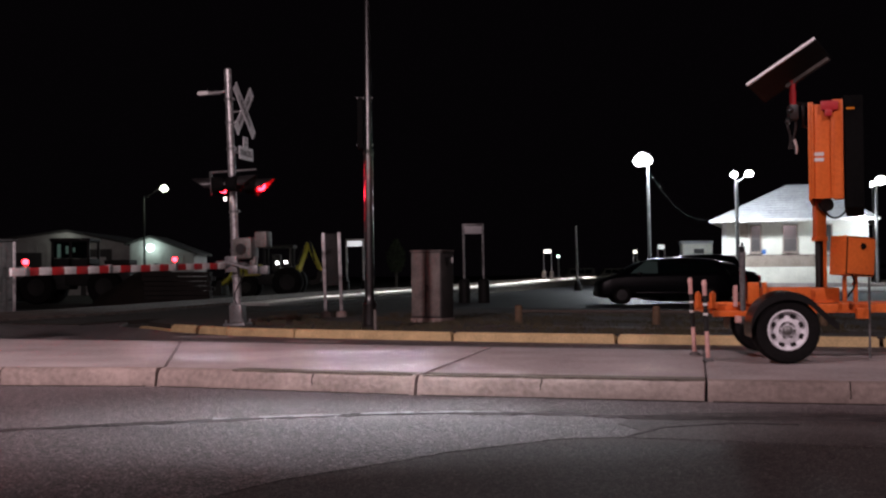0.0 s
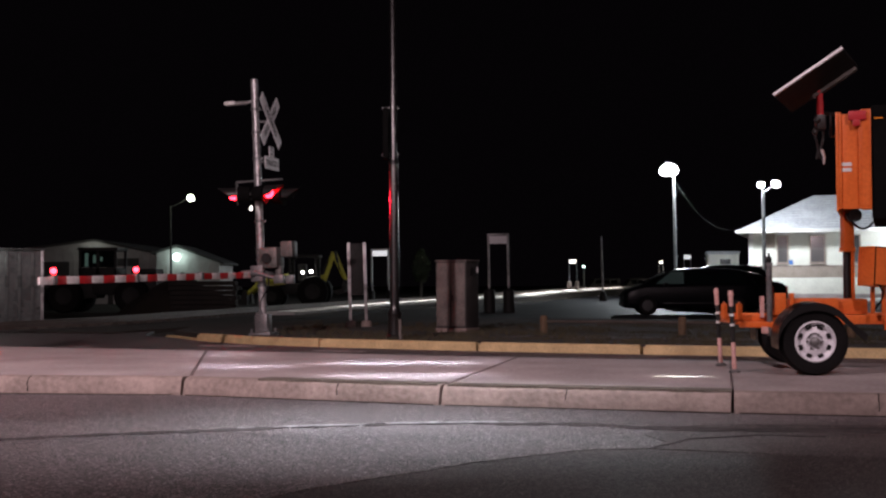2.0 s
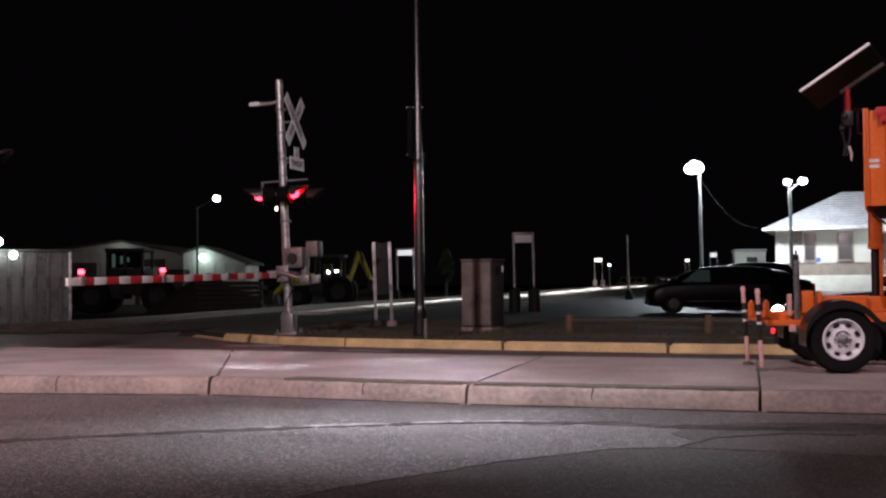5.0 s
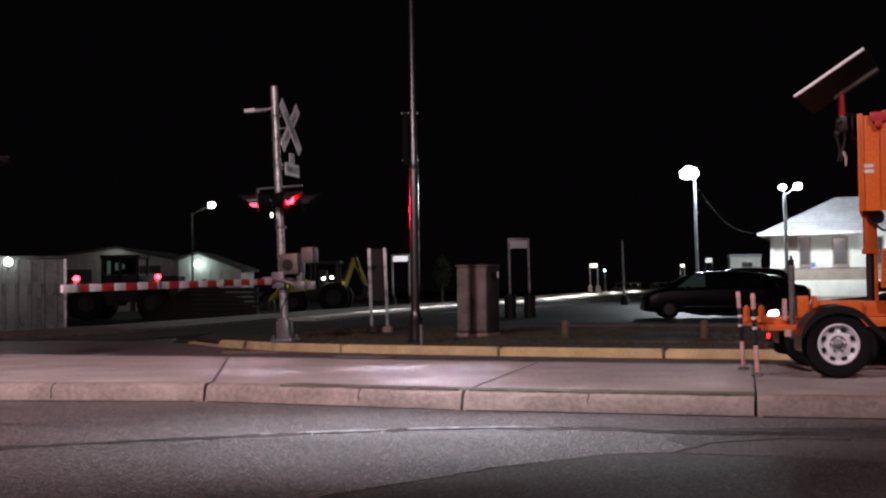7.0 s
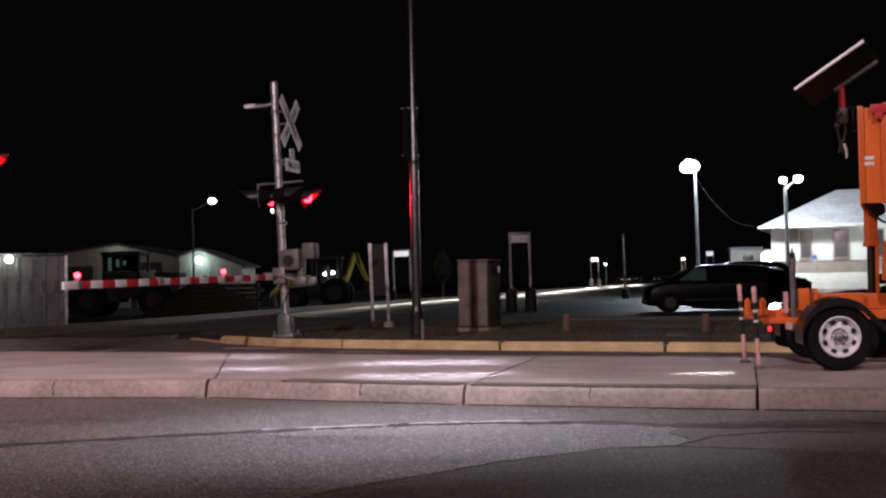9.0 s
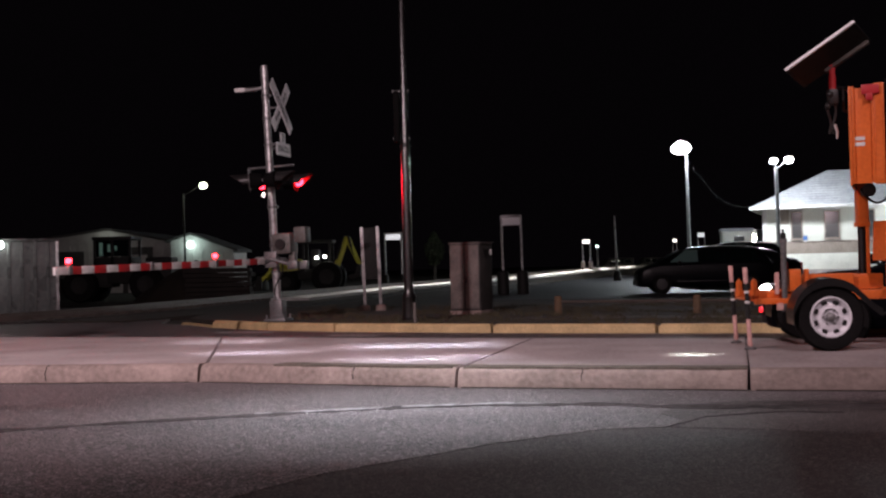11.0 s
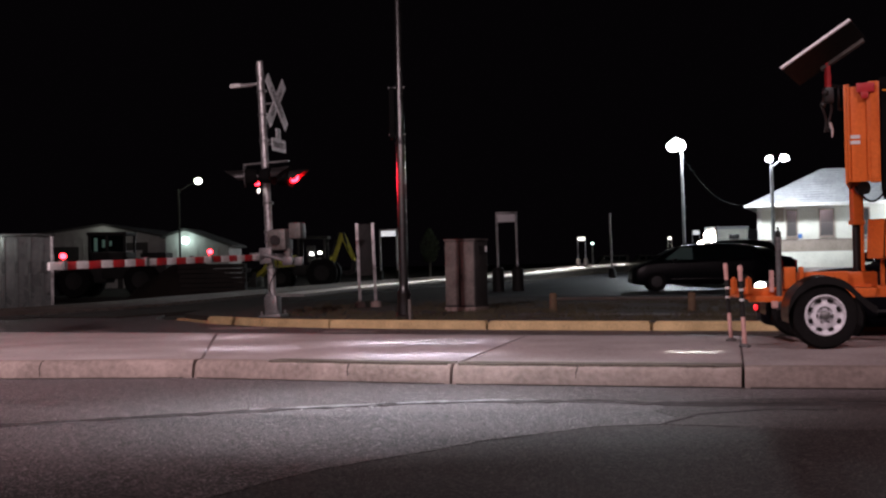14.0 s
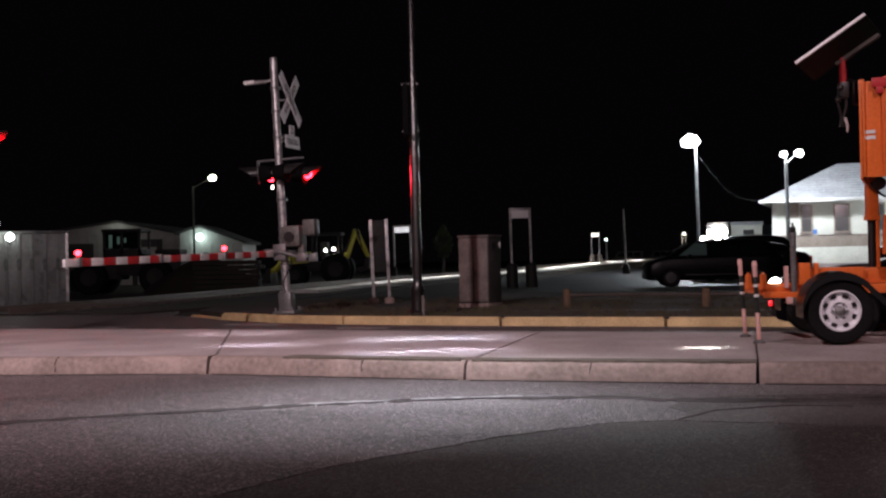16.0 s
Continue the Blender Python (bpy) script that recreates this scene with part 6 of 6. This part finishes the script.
M["leaf"] = paint("leaves", (0.010, 0.016, 0.004), (0.036, 0.044, 0.013), 0.7, 0, 20, 2, 0.0)
tree(-4.6, 115.0, 4.6, 1.3, 3)


# ---- the train
def train():
    t = thing("locomotive", pose(38, 164, 0.9), "grey locomotive with glaring headlights coming round the curve", "locomotive")
    bm = BM()
    box(bm, -1.5, 1.5, 0.4, 18, 0.9, 1.5, 0.05)
    part("underframe", bm, M["machine_dark"], t)
    bm = BM()
    box(bm, -0.95, 0.95, 0.0, 1.6, 1.5, 2.6, 0.15)
    part("short_nose", bm, M["loco"], t)
    bm = BM()
    box(bm, -1.5, 1.5, 1.6, 4.2, 1.5, 4.4, 0.15)
    part("cab", bm, M["loco"], t)
    bm = BM()
    box(bm, -1.0, 1.0, 4.2, 17.5, 1.5, 4.2, 0.12)
    part("long_hood", bm, M["loco"], t)
    for x in (-0.75, 0.75):
        bm = BM()
        box(bm, x - 0.5, x + 0.5, 1.56, 1.6, 3.2, 3.9, 0.01)
        part("cab_window", bm, M["glass"], t)
    for y in (3.2, 14.0):
        bm = BM()
        box(bm, -1.3, 1.3, y - 1.8, y + 1.8, 0.35, 0.9, 0.05)
        for dy in (-1.2, 0, 1.2):
            for x in (-0.72, 0.72):
                rod(bm, (x - 0.06, y + dy, 0.45), (x + 0.06, y + dy, 0.45), 0.5, 0.5, 20)
        part("bogie", bm, M["machine_dark"], t)
    bm = BM()
    box(bm, -1.4, 1.4, -0.3, 0.4, 0.25, 1.4, 0.06)
    part("pilot", bm, M["machine_dark"], t)
    # lamp balls far over true size, so that their shape stands for glare
    for x in (-0.62, 0.62):
        bm = BM()
        ball(bm, (x * 0.95, 1.5, 3.2), 0.8, 0.95, 20, 14)
        part("headlight", bm, M["head_glow"], t, "warm white headlight ball, oversized to stand for glare")
    for x in (-1.0, 1.0):
        bm = BM()
        ball(bm, (x, -0.28, 2.2), 0.42, 1.0, 18, 12)
        part("ditch_light", bm, M["head_glow"], t, "warm white headlight ball, oversized to stand for glare")
    return t


TRAIN = train()


def far_van(x, y, z, length, label):
    v = thing("far_van", pose(x, y, z, 0, 0, 15), label, "van", "far vehicles")
    bm = BM()
    slab(bm, [(-length / 2, 0.4), (length / 2, 0.4), (length / 2, 2.1), (-length / 2 + 0.9, 2.1), (-length / 2 + 0.3, 1.2), (-length / 2, 1.1)], -0.9, 0.9, pose(0, 0, 0, 90, 0, 0))
    part("body", bm, M["cabinet_side"], v)
    for k in range(3):
        bm = BM()
        a = -length / 2 + 0.9 + k * (length - 1.2) / 3
        box(bm, a, a + (length - 1.8) / 3, -0.92, -0.89, 1.3, 1.9, 0.01)
        part("side_window", bm, M["glass"], v)
    for a in (-length * 0.3, length * 0.3):
        for side in (-0.8, 0.8):
            bm = BM()
            lathe(bm, [(0.05, -0.1), (0.36, -0.1), (0.36, 0.1), (0.05, 0.1)], 16, pose(a, side, 0.36, 90, 0, 0))
            part("wheel", bm, M["rubber"], v)


far_van(21.0, 185.0, -0.05, 5.0, "dark van parked far beyond the platform")
far_van(27.0, 190.0, -0.05, 4.6, "dark van standing far off in the dark")


# ---- what moves
def blink_rows(still, turned, starts_lit, switches):
    """Rows that turn a lens away and back at each switch; lights overlap a little as they change over."""
    f = 1.0 / FPS
    rows, lit = [(0.0, still if starts_lit else turned(2))], starts_lit
    for s in switches:
        s = round(s * FPS) * f
        a = s if lit else s - 2 * f
        order = (0, 1, 2) if lit else (2, 1, 0)
        for j, k in enumerate(order):
            tt = a + j * f
            if tt < 15.99:
                rows.append((tt, turned(k)))
        lit = not lit
    rows.append((16.0, rows[-1][1]))
    return rows


def motions():
    switches = [0.45 + 0.535 * k + {1: -0.1, 16: 0.06, 29: -0.1}.get(k, 0.0) for k in range(30)]
    for lens, lit in FLASHERS:
        place = lens.matrix_basis.copy()
        walk(lens, blink_rows(place, lambda k: place @ pose(-0.11 * k, 0, 0), lit, [s for s in switches if s < 15.9]))
    for lens, lit in GATE_LAMPS:
        place = lens.matrix_basis.copy()
        walk(lens, blink_rows(place, lambda k: place @ pose(0, 0, -0.066 * k), lit, [s for s in switches if s < 15.9]))
    # the train creeps round the curve
    rows = []
    for t, d in ((0.0, 182.0), (4.0, 173.0), (7.2, 166.5), (7.7, 163.9), (9.2, 163.5), (10.4, 161.4), (11.2, 159.8), (13.0, 158.4), (13.35, 154.6), (14.0, 154.1), (14.5, 153.7), (15.0, 153.1), (15.5, 152.3), (16.0, 151.7)):
        x, h, up = track_point(d)
        rows.append((t, pose(x, d, up + 0.1, 0, 0, -math.degrees(h) + 0.0)))
    walk(TRAIN, rows)
    # the sedan rolls up to the gate and waits
    u = Vector((math.cos(radians(ARM_YAW)), -math.sin(radians(ARM_YAW))))
    rows = []
    for t, k in ((0.0, 17.0), (1.0, 12.2), (2.0, 7.6), (3.0, 3.2), (3.5, 1.2), (3.8, 0.4), (4.0, 0.14), (4.2, 0.04), (4.6, 0.0), (16.0, 0.0)):
        rows.append((t, pose(5.81 + u.x * k, 14.75 + u.y * k, 0.0, 0, 0, -ARM_YAW)))
    walk(ARRIVING, rows)


motions()
